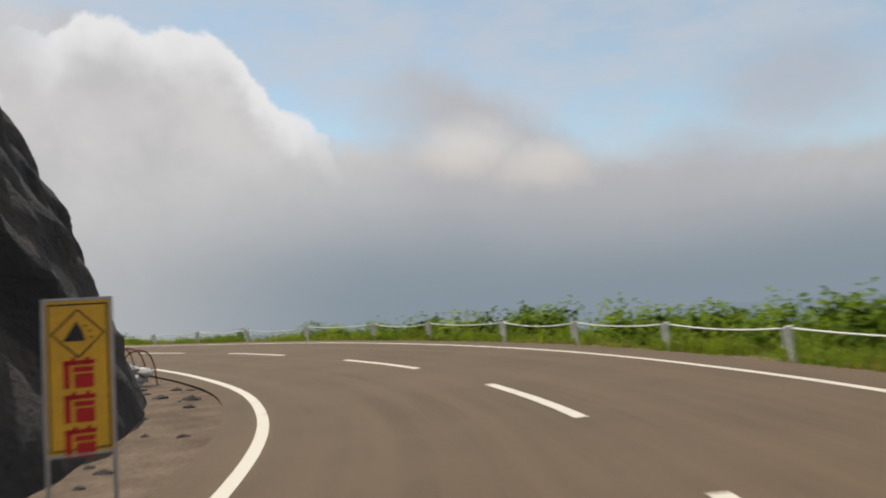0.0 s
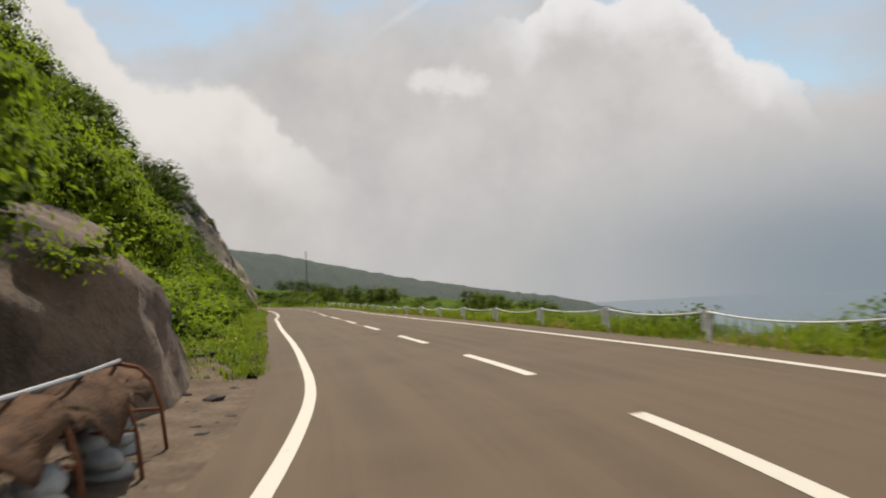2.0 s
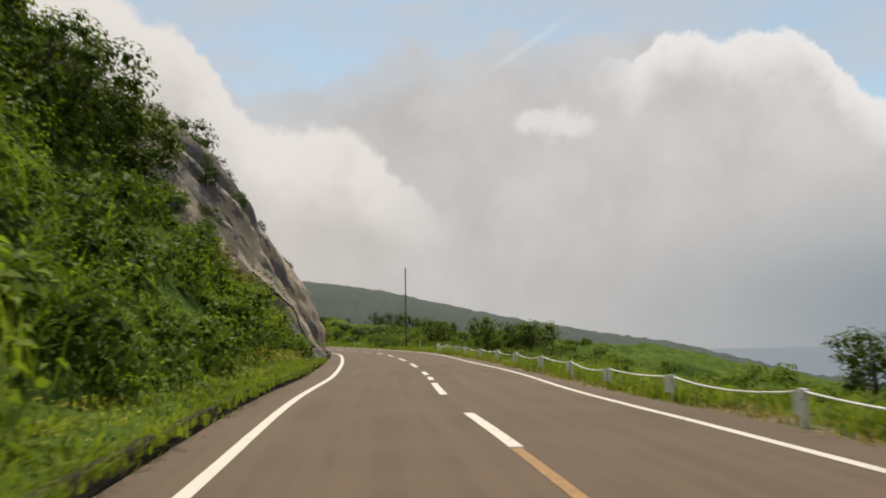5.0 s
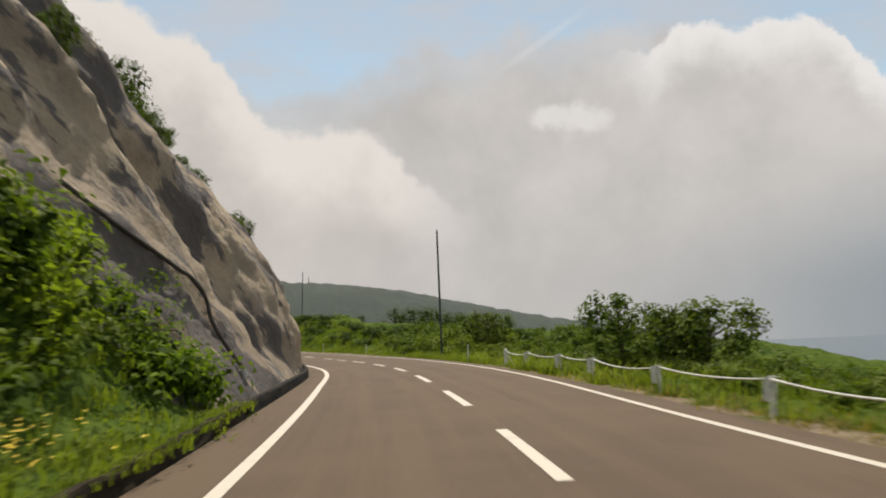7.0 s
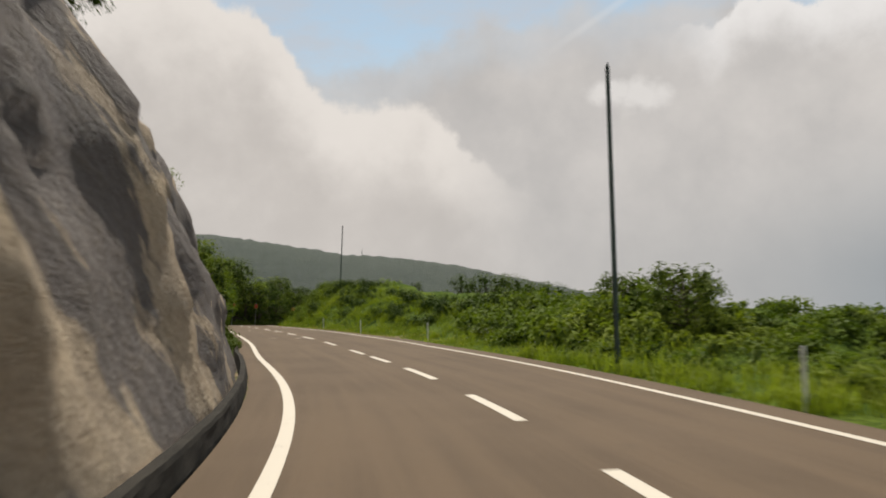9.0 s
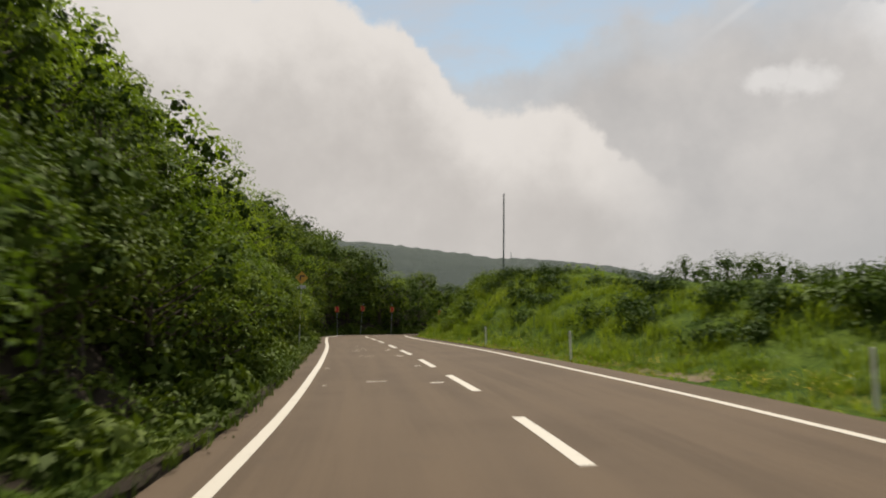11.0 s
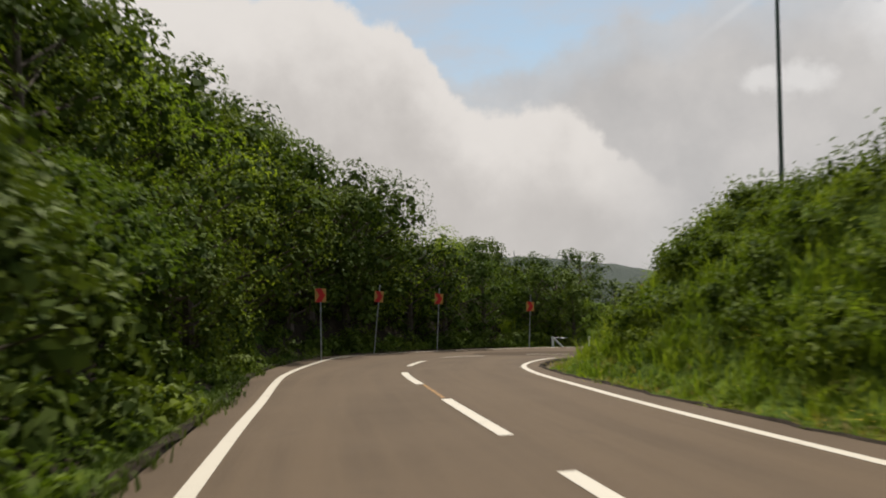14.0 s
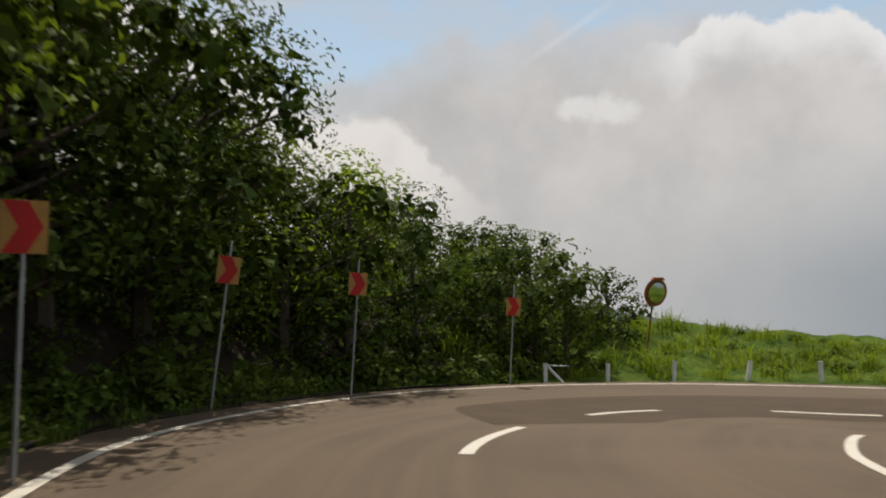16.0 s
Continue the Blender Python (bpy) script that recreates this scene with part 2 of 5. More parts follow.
def rock_build(dark, light, stain_shade, size, lo, hi):
    def build(n, p):
        co = where(n)
        st = n.add("ShaderNodeVectorMath", operation="MULTIPLY")
        n.put(st.inputs[0], co)
        st.inputs[1].default_value = (1.0, 1.0, 0.3)
        tilt = n.add("ShaderNodeVectorRotate")
        tilt.rotation_type = "X_AXIS"
        n.put(tilt.inputs["Vector"], co)
        tilt.inputs["Angle"].default_value = radians(50)
        slant = n.add("ShaderNodeVectorMath", operation="MULTIPLY")
        n.put(slant.inputs[0], tilt.outputs[0])
        slant.inputs[1].default_value = (0.7, 0.22, 1.0)
        d = n.noise(slant.outputs[0], 1.1, 6, 0.62)
        f = n.noise(co, 0.45, 7, 0.62)
        s = n.noise(st.outputs[0], size, 7, 0.62)
        g = n.noise(co, 5.0, 7, 0.68)
        c = n.mix(n.ramp(f, 0.36, 0.66), (*dark, 1), (*light, 1))
        big = n.add("ShaderNodeVectorMath", operation="MULTIPLY")
        n.put(big.inputs[0], slant.outputs[0])
        big.inputs[1].default_value = (0.5, 0.55, 0.32)
        e = n.math("ADD", n.math("MULTIPLY", d, 0.5), n.math("MULTIPLY", n.noise(big.outputs[0], 1.0, 7, 0.58), 0.5))
        # Grey stains, with the folds' shade coloured in along the same slant.
        c = n.mix(n.ramp(e, lo, hi, 0.0, 0.9), c, (*stain_shade, 1))
        c = n.mix(n.ramp(s, 0.55, 0.68, 0.0, 0.5), c, (*[v * 1.5 for v in stain_shade], 1))
        c = n.mix(n.ramp(g, 0.45, 0.72, 0.0, 0.35), c, (*[v * 0.6 for v in dark], 1))
        n.put(p.inputs["Base Color"], c)
        p.inputs["Roughness"].default_value = 0.88
        bump(n, p, n.math("ADD", n.math("ADD", g, n.math("MULTIPLY", n.noise(co, 26.0, 5, 0.7), 0.35)), n.math("MULTIPLY", n.noise(slant.outputs[0], 2.6, 6, 0.6), 1.4)), 1.0, 0.16)
    return build


def leaf(name, dark, light, tip, rough=0.65, through_light=0.45):
    """Leaves: tone from plant to plant and from leaf to leaf, some light through them."""
    def build(n, p):
        isl = n.add("ShaderNodeNewGeometry").outputs["Random Per Island"]
        ob = n.add("ShaderNodeObjectInfo").outputs["Random"]
        c = n.mix(isl, (*dark, 1), (*light, 1))
        c = n.mix(n.ramp(ob, 0.0, 1.0, 0.0, 0.55), c, (*tip, 1))
        c = n.mix(n.ramp(n.noise(where(n), 0.5, 3), 0.4, 0.7, 0.0, 0.45), c, (*dark, 1))
        c = n.mix(n.ramp(n.noise(where(n), 0.23, 4), 0.5, 0.68, 0.0, 0.6), c, (*[v * 1.25 for v in tip], 1))
        n.put(p.inputs["Base Color"], c)
        p.inputs["Roughness"].default_value = rough
        p.inputs["Specular IOR Level"].default_value = 0.06
        t = n.add("ShaderNodeBsdfTranslucent")
        n.put(t.inputs[0], n.mix(1.0, c, (1.25, 1.35, 0.5, 1), "MULTIPLY"))
        m = n.add("ShaderNodeMixShader")
        m.inputs[0].default_value = through_light
        n.put(m.inputs[1], p.outputs[0]), n.put(m.inputs[2], t.outputs[0])
        o = [q for q in n.t.nodes if q.bl_idname == "ShaderNodeOutputMaterial"][0]
        n.t.links.new(m.outputs[0], o.inputs[0])
    return material(name, build)


def sea_build(n, p):
    co = where(n)
    n.put(p.inputs["Base Color"], n.mix(n.noise(co, 0.004, 4), (0.058, 0.088, 0.115, 1), (0.07, 0.1, 0.125, 1)))
    p.inputs["Roughness"].default_value = 0.5


def wood_build(n, p):
    co = where(n)
    f = n.noise(co, 0.012, 5, 0.6)
    g = n.noise(co, 0.12, 5, 0.75)
    # Blue-grey of the haze is mixed into the woods' green.
    c = n.mix(n.ramp(f, 0.35, 0.65), (0.034, 0.048, 0.043, 1), (0.05, 0.066, 0.054, 1))
    n.put(p.inputs["Base Color"], n.mix(n.ramp(g, 0.4, 0.65), (0.035, 0.05, 0.035, 1), c))
    p.inputs["Roughness"].default_value = 0.95
    bump(n, p, g, 1.0, 6.0)


ASPHALT = material("asphalt", asphalt_build)
PAINT = material("road paint", paint_build)
OCHRE = plain("worn orange paint", (0.36, 0.19, 0.045), (0.15, 0.09, 0.045), 9.0, 0.8)
SOIL = material("grassy soil", soil_build)
DIRT = material("dry verge", dirt_build)
GRAVEL = plain("stony brown dirt", (0.075, 0.055, 0.038), (0.165, 0.12, 0.085), 1.2, 0.95, 0, 0.9, 0.03)
# Near-black tones put the shade on this rock into its colour.
ROCK_SHADE = material("cut rock, shade tone", rock_build((0.030, 0.025, 0.022), (0.082, 0.063, 0.051), (0.02, 0.018, 0.017), 0.9, 0.48, 0.56))
ROCK_BROWN = material("warm brown rock", rock_build((0.115, 0.078, 0.054), (0.31, 0.215, 0.15), (0.06, 0.046, 0.038), 0.9, 0.52, 0.62))
ROCK = material("sprayed rock face", rock_build((0.37, 0.29, 0.205), (0.56, 0.44, 0.30), (0.115, 0.102, 0.10), 0.5, 0.47, 0.5))
# Kept near black: the shade on the kerb's face is in the colour.
KERB = plain("kerb concrete, shade tone", (0.018, 0.017, 0.015), (0.04, 0.036, 0.03), 2.0, 0.9, 0, 0.6, 0.01)
SEA = material("hazy sea", sea_build)
FOREST = material("far woods, haze tone", wood_build)
GREY = plain("weathered concrete", (0.44, 0.43, 0.41), (0.6, 0.59, 0.56), 4.0, 0.8)
WHITE = plain("white post paint", (0.72, 0.71, 0.68), (0.55, 0.54, 0.5), 5.0, 0.5)
ROPE = plain("white rope", (0.75, 0.74, 0.70), (0.6, 0.6, 0.57), 12.0, 0.8)
STEEL = plain("galvanised steel", (0.42, 0.43, 0.44), (0.3, 0.3, 0.31), 6.0, 0.45, 0.6)
POLE = plain("dark pole", (0.05, 0.075, 0.06), (0.03, 0.04, 0.035), 4.0, 0.7)
YELLOW = plain("sign yellow", (0.72, 0.40, 0.02), (0.55, 0.30, 0.02), 3.0, 0.45)
BLACK = plain("black paint", (0.012, 0.012, 0.012), (0.02, 0.02, 0.02), 3.0, 0.5)
RED = plain("red sign paint", (0.5, 0.012, 0.01), (0.36, 0.012, 0.01), 3.0, 0.6)
WORN = plain("faded amber sign", (0.58, 0.30, 0.02), (0.42, 0.22, 0.025), 5.0, 0.5)
BRONZE = plain("faded sign board", (0.46, 0.24, 0.05), (0.34, 0.18, 0.05), 4.0, 0.6)
RUST = plain("rusty pipe", (0.26, 0.09, 0.035), (0.14, 0.05, 0.025), 9.0, 0.8, 0.2)
BAG = plain("sandbag cloth", (0.46, 0.46, 0.44), (0.28, 0.28, 0.27), 7.0, 0.9)
LEAF_BRIGHT = leaf("bright bush leaves", (0.072, 0.122, 0.015), (0.205, 0.27, 0.03), (0.245, 0.29, 0.038))
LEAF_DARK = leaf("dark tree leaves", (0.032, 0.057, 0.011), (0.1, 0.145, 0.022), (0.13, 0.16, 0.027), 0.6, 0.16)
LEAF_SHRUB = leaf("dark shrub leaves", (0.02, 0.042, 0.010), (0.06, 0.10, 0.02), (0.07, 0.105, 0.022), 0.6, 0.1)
LEAF_MID = leaf("shrub leaves", (0.047, 0.082, 0.012), (0.125, 0.175, 0.023), (0.16, 0.19, 0.028), 0.65, 0.3)
GRASS = leaf("grass blades", (0.09, 0.14, 0.016), (0.192, 0.24, 0.03), (0.22, 0.246, 0.036), 0.7)
DRY = leaf("dry grass blades", (0.18, 0.14, 0.05), (0.32, 0.25, 0.11), (0.25, 0.2, 0.08), 0.75)
RUSSET = leaf("withered leaves", (0.11, 0.06, 0.024), (0.21, 0.125, 0.05), (0.18, 0.14, 0.05), 0.75)
# Dark copy of the leaves: shade inside the plants put into colour.
CORE_SHADE = leaf("inner leaves, shade tone", (0.028, 0.048, 0.010), (0.064, 0.096, 0.016), (0.07, 0.1, 0.017), 0.8, 0.05)
BARK = plain("bark", (0.07, 0.055, 0.04), (0.12, 0.10, 0.08), 8.0, 0.9, 0, 0.8, 0.02)
FLOWER = plain("yellow petals", (0.9, 0.66, 0.015), (0.8, 0.55, 0.015), 6.0, 0.6)
PALE = plain("pale petals", (0.72, 0.74, 0.55), (0.6, 0.65, 0.45), 6.0, 0.6)

# ---- the road's line ----
CTRL = [(-14.4, -15.6), (-7.2, -10.8), (-1.56, -5.16), (3.12, 0.6), (7.08, 6.48), (9.48, 11.76), (10.74, 17.16), (10.98, 24.0),
        (10.32, 31.68), (9.0, 39.84), (7.5, 48.24), (5.94, 57.0), (4.32, 66.0), (2.52, 75.6), (0.9, 86.4), (-1.02, 97.2), (-3.48, 108.0),
        (-6.12, 117.84), (-9.84, 128.16), (-14.64, 138.84), (-19.68, 149.16), (-25.2, 159.24), (-30.72, 168.96), (-36.24, 178.56),
        (-41.28, 187.2), (-44.88, 193.92), (-46.68, 199.8), (-47.16, 204.6), (-45.8, 209.2), (-43.3, 211.9), (-39.6, 212.6),
        (-33.6, 211.2), (-26.4, 208.4), (-16.8, 205.2), (-4.8, 201.6)]


def glide(points, n=24):
    p = np.array(points, float)
    q = np.vstack([2 * p[0] - p[1], p, 2 * p[-1] - p[-2]])
    t = np.linspace(0, 1, n, endpoint=False)[:, None]
    out = [0.5 * (2 * b + (c - a) * t + (2 * a - 5 * b + 4 * c - d) * t**2 + (3 * b - a - 3 * c + d) * t**3) for a, b, c, d in zip(q, q[1:], q[2:], q[3:])]
    return np.vstack(out + [p[-1:]])


LINE = glide(CTRL)
S = np.concatenate([[0], np.cumsum(np.linalg.norm(np.diff(LINE, axis=0), axis=1))])
TAN = np.gradient(LINE, axis=0)
TAN /= np.linalg.norm(TAN, axis=1)[:, None]
LENGTH = float(S[-1])


def track(*pairs):
    """A value along the road, from (metres, value) pairs."""
    a = np.array(pairs, float)
    return lambda s: np.interp(s, a[:, 0], a[:, 1])


def flowing(*pairs):
    """The same, without kinks: averaged over some metres of road."""
    rough, at = track(*pairs), np.arange(-20, 340, 0.5)
    kernel = np.exp(-0.5 * (np.arange(-24, 25) / 7.0)**2)
    even = np.convolve(np.pad(rough(at), 24, mode="edge"), kernel / kernel.sum(), mode="valid")
    return lambda s: np.interp(s, at, even)


crown = track((0, -0.03), (35, -0.03), (53, 0.1), (95, 0.1), (112, 0.0), (135, 0.05), (152, 0.0), (172, -0.03), (186, 0.05), (197, 0.12), (230, 0.12), (240, -0.02), (247, -0.3), (253, -0.6), (275, -1.2), (310, -2.5))
bank = track((0, 0.02), (30, 0.025), (45, 0.04), (65, 0.04), (80, 0.025), (105, 0.005), (225, 0.0), (240, -0.02), (255, -0.02), (270, 0))
line_l = flowing((0, -3.8), (36, -4.32), (42, -4.25), (48, -3.75), (54, -3.38), (60, -3.0), (66, -3.05), (72, -3.0), (84, -3.25), (90, -3.25), (112, -3.15), (122, -3.33), (134, -3.2), (150, -2.85), (168, -3.55), (180, -3.4), (196, -3.05), (207, -2.9), (222, -2.88), (229, -2.82), (234, -3.3), (239, -4.25), (243, -5.15), (247, -6.0), (252, -6.0), (260, -4.4), (270, -3.5))
line_r = flowing((0, 3.6), (35, 3.5), (42, 3.4), (50, 3.65), (60, 3.5), (66, 3.35), (76, 3.52), (84, 3.2), (96, 3.25), (108, 3.5), (112, 3.65), (115, 3.5), (119, 3.2), (122, 3.05), (127, 3.1), (131, 3.32), (150, 3.3), (172, 3.68), (186, 3.45), (204, 3.25), (216, 2.95), (224, 2.95), (229, 3.2), (233, 3.34), (236, 3.45), (238, 3.95), (241, 4.65), (246, 4.8), (251, 4.4), (262, 3.6))
edge_l = flowing((0, -4.8), (36, -5.0), (56, -4.0), (90, -4.1), (126, -4.3), (138, -3.8), (148, -3.62), (160, -3.9), (172, -4.2), (181, -3.95), (198, -3.75), (206, -3.6), (224, -3.45), (229, -3.4), (234, -4.4), (240, -5.4), (247, -6.8), (252, -6.7), (260, -5.1), (270, -4.2))
edge_r = flowing((0, 4.6), (32, 4.6), (60, 4.3), (112, 4.1), (120, 3.85), (140, 3.8), (177, 4.6), (198, 3.9), (222, 3.5), (234, 3.75), (236, 3.9), (238, 4.45), (241, 5.4), (246, 5.5), (251, 5.0), (262, 4.3))


def road_z(s, d):
    return crown(s) + bank(s) * d


def spot(s, d):
    """Plan position at s metres along the road and d metres to the right of its middle."""
    s, d = np.asarray(s, float), np.asarray(d, float)
    x, y = np.interp(s, S, LINE[:, 0]), np.interp(s, S, LINE[:, 1])
    tx, ty = np.interp(s, S, TAN[:, 0]), np.interp(s, S, TAN[:, 1])
    k = np.hypot(tx, ty)
    return x + d * ty / k, y - d * tx / k


def locate(x, y):
    """Metres along the road and to its right for plan points."""
    x, y = np.atleast_1d(x).ravel(), np.atleast_1d(y).ravel()
    s, d = np.empty(len(x)), np.empty(len(x))
    for i in range(0, len(x), 4000):
        a, b = x[i:i + 4000, None], y[i:i + 4000, None]
        k = np.argmin((a - LINE[:, 0])**2 + (b - LINE[:, 1])**2, axis=1)
        dx, dy = a[:, 0] - LINE[k, 0], b[:, 0] - LINE[k, 1]
        s[i:i + 4000] = S[k]
        side = np.sign(dx * TAN[k, 1] - dy * TAN[k, 0])
        d[i:i + 4000] = side * np.hypot(dx, dy)
    return s, d


# the land on both sides of the asphalt: verge width, rise per metre, height at which it flattens
verge_l = track((0, 3.2), (58, 3.4), (66, 2.6), (80, 2.3), (112, 2.0), (126, 1.5), (134, 1.9), (168, 1.9), (178, 1.3), (200, 1.5), (215, 1.2), (230, 1.0), (247, 1.2), (251, 2.0), (262, 2.5))
rise_l = track((0, 2.3), (50, 2.1), (60, 1.25), (70, 1.12), (88, 1.24), (112, 1.3), (121, 1.22), (127, 1.22), (131, 1.7), (140, 1.8), (150, 2.0), (160, 2.05), (167, 2.0), (176, 1.15), (200, 1.0), (225, 1.1), (243, 1.1), (248, 0.7), (250.5, 0.34), (251.5, 0.24), (253, 0.15), (256, 0.06), (260, -0.01), (266, -0.05), (300, -0.08))
top_l = track((0, 16), (60, 22), (70, 27), (108, 24), (119, 21), (124, 18), (128, 14), (140, 13), (147, 15), (160, 17), (168, 18), (180, 14), (205, 11), (225, 10), (238, 8), (246, 5), (250.5, 3.0), (252, 2.0), (253, 1.5), (256, 0.7), (260, 0.3), (300, 0.1))
lip_l = track((0, 0.0), (62, 0.05), (66, 0.36), (76, 0.36), (115, 0.36), (128, 0.42), (164, 0.42), (170, 0.22), (190, 0.15), (249, 0.12), (262, 0.1))
lip_soil = track((0, 0.0), (62, 0.05), (66, 0.36), (115, 0.36), (124, 0.4), (129, 0.0), (168, 0.0), (172, 0.2), (190, 0.18), (249, 0.12), (262, 0.1))
verge_r = track((0, 1.6), (145, 1.6), (165, 1.5), (190, 1.7), (225, 1.2), (300, 1.2))
rise_r = track((0, -0.10), (100, -0.12), (150, -0.05), (160, 0.02), (165, 0.10), (180, 0.25), (200, 0.62), (212, 0.9), (240, 0.95), (262, 0.8), (275, 0.7), (286, 0.2), (300, 0.05))
top_r = track((0, 1), (150, 1), (165, 0.9), (185, 1.7), (200, 2.2), (210, 3.0), (220, 4.4), (232, 5.0), (242, 3.6), (262, 3.4), (275, 3.2), (286, 1.0), (310, 0.5))


def land(x, y):
    s, d = locate(x, y)
    x, y = np.atleast_1d(x).ravel(), np.atleast_1d(y).ravel()
    el, er = edge_l(s), edge_r(s)
    z = road_z(s, np.clip(d, el, er)) - 0.1
    u = np.maximum(el - d, 0)
    up = np.maximum(u - verge_l(s), 0)
    h, t = rise_l(s) * up, top_l(s)
    fall = np.minimum(h, 0)
    h = np.where(h < 0.7 * t, h, t - 0.3 * t * np.exp(-np.maximum(h - 0.7 * t, 0) / (0.3 * t)))
    h = np.where(fall < 0, fall, h)
    z = z + np.where(u > 0, h + lip_soil(s) * np.clip((u - 0.3) / 0.6, 0, 1), 0)
    z = z + np.where(u > 70, (u - 70) * 0.02, 0)
    v = np.maximum(d - er, 0)
    vp = np.maximum(v - verge_r(s), 0)
    m, t = rise_r(s), top_r(s)
    hill = m * vp
    hill = np.where(hill < 0.6 * t, hill, t - 0.4 * t * np.exp(-np.maximum(hill - 0.6 * t, 0) / (0.4 * t)))
    low = np.clip(-m / 0.05, 0, 1)
    hill = np.where(m < 0, m * vp, hill) - 0.26 * np.maximum(vp - 6, 0) * low - 0.1 * np.maximum(vp - 14, 0) * (1 - low) * np.clip((240 - s) / 8, 0, 1)
    z = z + np.where(v > 0, hill, 0)
    off = np.maximum(np.where(d > 0, v, u * (s > 249)) - 30, 0)
    z = z - 0.22 * off
    rough = np.clip((u + v - 1.2) / 4, 0, 1)
    wob = 0.35 * np.sin(x * 0.71 + 1.3 * np.sin(y * 0.43)) * np.sin(y * 0.63 + 0.7 * np.sin(x * 0.37)) + 0.16 * np.sin(x * 2.1 + y * 0.7) * np.sin(y * 1.9 - x * 0.5)
    return np.maximum(z + rough * wob, -125.0)


# ---- mesh helpers ----
def mesh_of(name, verts, faces, mat, smooth=False):
    me = bpy.data.meshes.new(name)
    me.from_pydata([tuple(v) for v in np.asarray(verts).tolist()], [], [tuple(f) for f in (faces.tolist() if isinstance(faces, np.ndarray) else faces)])
    for m in (mat if isinstance(mat, (list, tuple)) else [mat]):
        me.materials.append(m)
    if smooth:
        me.polygons.foreach_set("use_smooth", [True] * len(me.polygons))
    me.update()
    return me


def grid_faces(n, m):
    i = np.arange(n - 1)[:, None] * m + np.arange(m - 1)[None, :]
    return np.stack([i, i + 1, i + m + 1, i + m], -1).reshape(-1, 4)


def part(name, bm, mat, parent=None, label=""):
    """One mesh object from a bmesh, under a thing or a part."""
    me = bpy.data.meshes.new(name)
    bm.to_mesh(me)
    bm.free()
    me.materials.append(mat)
    ob = new(name, me)
    if parent is not None:
        ob.parent = parent
    if label:
        ob["label"] = label
    return ob


def put_part(name, me, parent, label=""):
    ob = new(name, me)
    ob.parent = parent
    if label:
        ob["label"] = label
    return ob


def box(sx, sy, sz, at=(0, 0, 0), turn=(0, 0, 0), bevel=0.0, bm=None):
    bm = bm or bmesh.new()
    r = bmesh.ops.create_cube(bm, size=1.0, matrix=pose(*at, *turn) @ Matrix.Diagonal((sx, sy, sz, 1)))
    if bevel:
        es = {e for v in r["verts"] for e in v.link_edges}
        bmesh.ops.bevel(bm, geom=list(es), offset=bevel, segments=2, affect="EDGES")
    return bm


def rod(a, b, r0, r1=None, sides=10, bm=None):
    bm = bm or bmesh.new()
    a, b = Vector(a), Vector(b)
    m = Matrix.Translation((a + b) / 2) @ (b - a).to_track_quat("Z", "Y").to_matrix().to_4x4()
    bmesh.ops.create_cone(bm, cap_ends=True, segments=sides, radius1=r0, radius2=r0 if r1 is None else r1, depth=(b - a).length, matrix=m)
    return bm


def tube(points, r, sides=8):
    """One continuous round bar through the points."""
    bm, rings = bmesh.new(), []
    pts = [Vector(q) for q in points]
    for i, q in enumerate(pts):
        way = (pts[min(i + 1, len(pts) - 1)] - pts[max(i - 1, 0)]).to_track_quat("Z", "Y").to_matrix()
        rings.append([bm.verts.new(q + way @ Vector((r * math.cos(6.2832 * k / sides), r * math.sin(6.2832 * k / sides), 0))) for k in range(sides)])
    for a, b in zip(rings, rings[1:]):
        for k in range(sides):
            bm.faces.new((a[k], a[(k + 1) % sides], b[(k + 1) % sides], b[k])).smooth = True
    bm.faces.new(rings[0][::-1]), bm.faces.new(rings[-1])
    return bm


def thing(name, at, label, category, group="", turn=0.0, kind=""):
    e = new(name)
    e.matrix_basis = pose(*at, 0, 0, turn)
    return tagged(e, label, category, group, kind)


# ---- road and markings ----
def ribbon(name, s0, s1, d0, d1, lift, mat, step=0.5, across=2, parent=None, depth=0.0):
    """A strip that follows the road between two offsets (numbers or functions of s)."""
    n = max(2, int((s1 - s0) / step) + 1)
    ss = np.linspace(s0, s1, n)
    a = d0(ss) if callable(d0) else np.full(n, d0)
    b = d1(ss) if callable(d1) else np.full(n, d1)
    w = np.linspace(0, 1, across)
    dd = a[:, None] + (b - a)[:, None] * w
    sg = np.repeat(ss[:, None], across, 1)
    x, y = spot(sg, dd)
    z = road_z(sg, dd) + lift
    v = np.stack([x, y, z], -1).reshape(-1, 3)
    f = grid_faces(n, across)
    me = mesh_of(name, v, f, mat, True)
    if name == "road":
        me.attributes.new("lane", "FLOAT_VECTOR", "POINT").data.foreach_set("vector", np.stack([sg, dd, 0 * dd], -1).astype(np.float32).ravel())
    ob = new(name, me)
    if parent is not None:
        ob.parent = parent
    return ob


road = ribbon("road", 0, LENGTH, edge_l, edge_r, 0.0, ASPHALT, 0.5, 13)
tagged(road, "warm grey worn asphalt mountain road with patched surface", "road", kind="structure")
ribbon("edge_line", 0, LENGTH, lambda s: line_l(s) - 0.09, lambda s: line_l(s) + 0.09, 0.006, PAINT, 0.5, 2, road)
ribbon("edge_line", 0, LENGTH, lambda s: line_r(s) - 0.075, lambda s: line_r(s) + 0.075, 0.006, PAINT, 0.5, 2, road)
dash_d = flowing((0, 0.0), (36, -0.25), (45, -0.1), (50, 0.28), (100, 0.25), (112, 0.28), (122, 0.12), (150, 0.14), (172, 0.14), (192, 0.2), (200, 0.26), (217, 0.35), (225, 0.3), (230, 0.1), (236, -0.2), (243, -0.2), (248, 0.3), (254, 0.7))
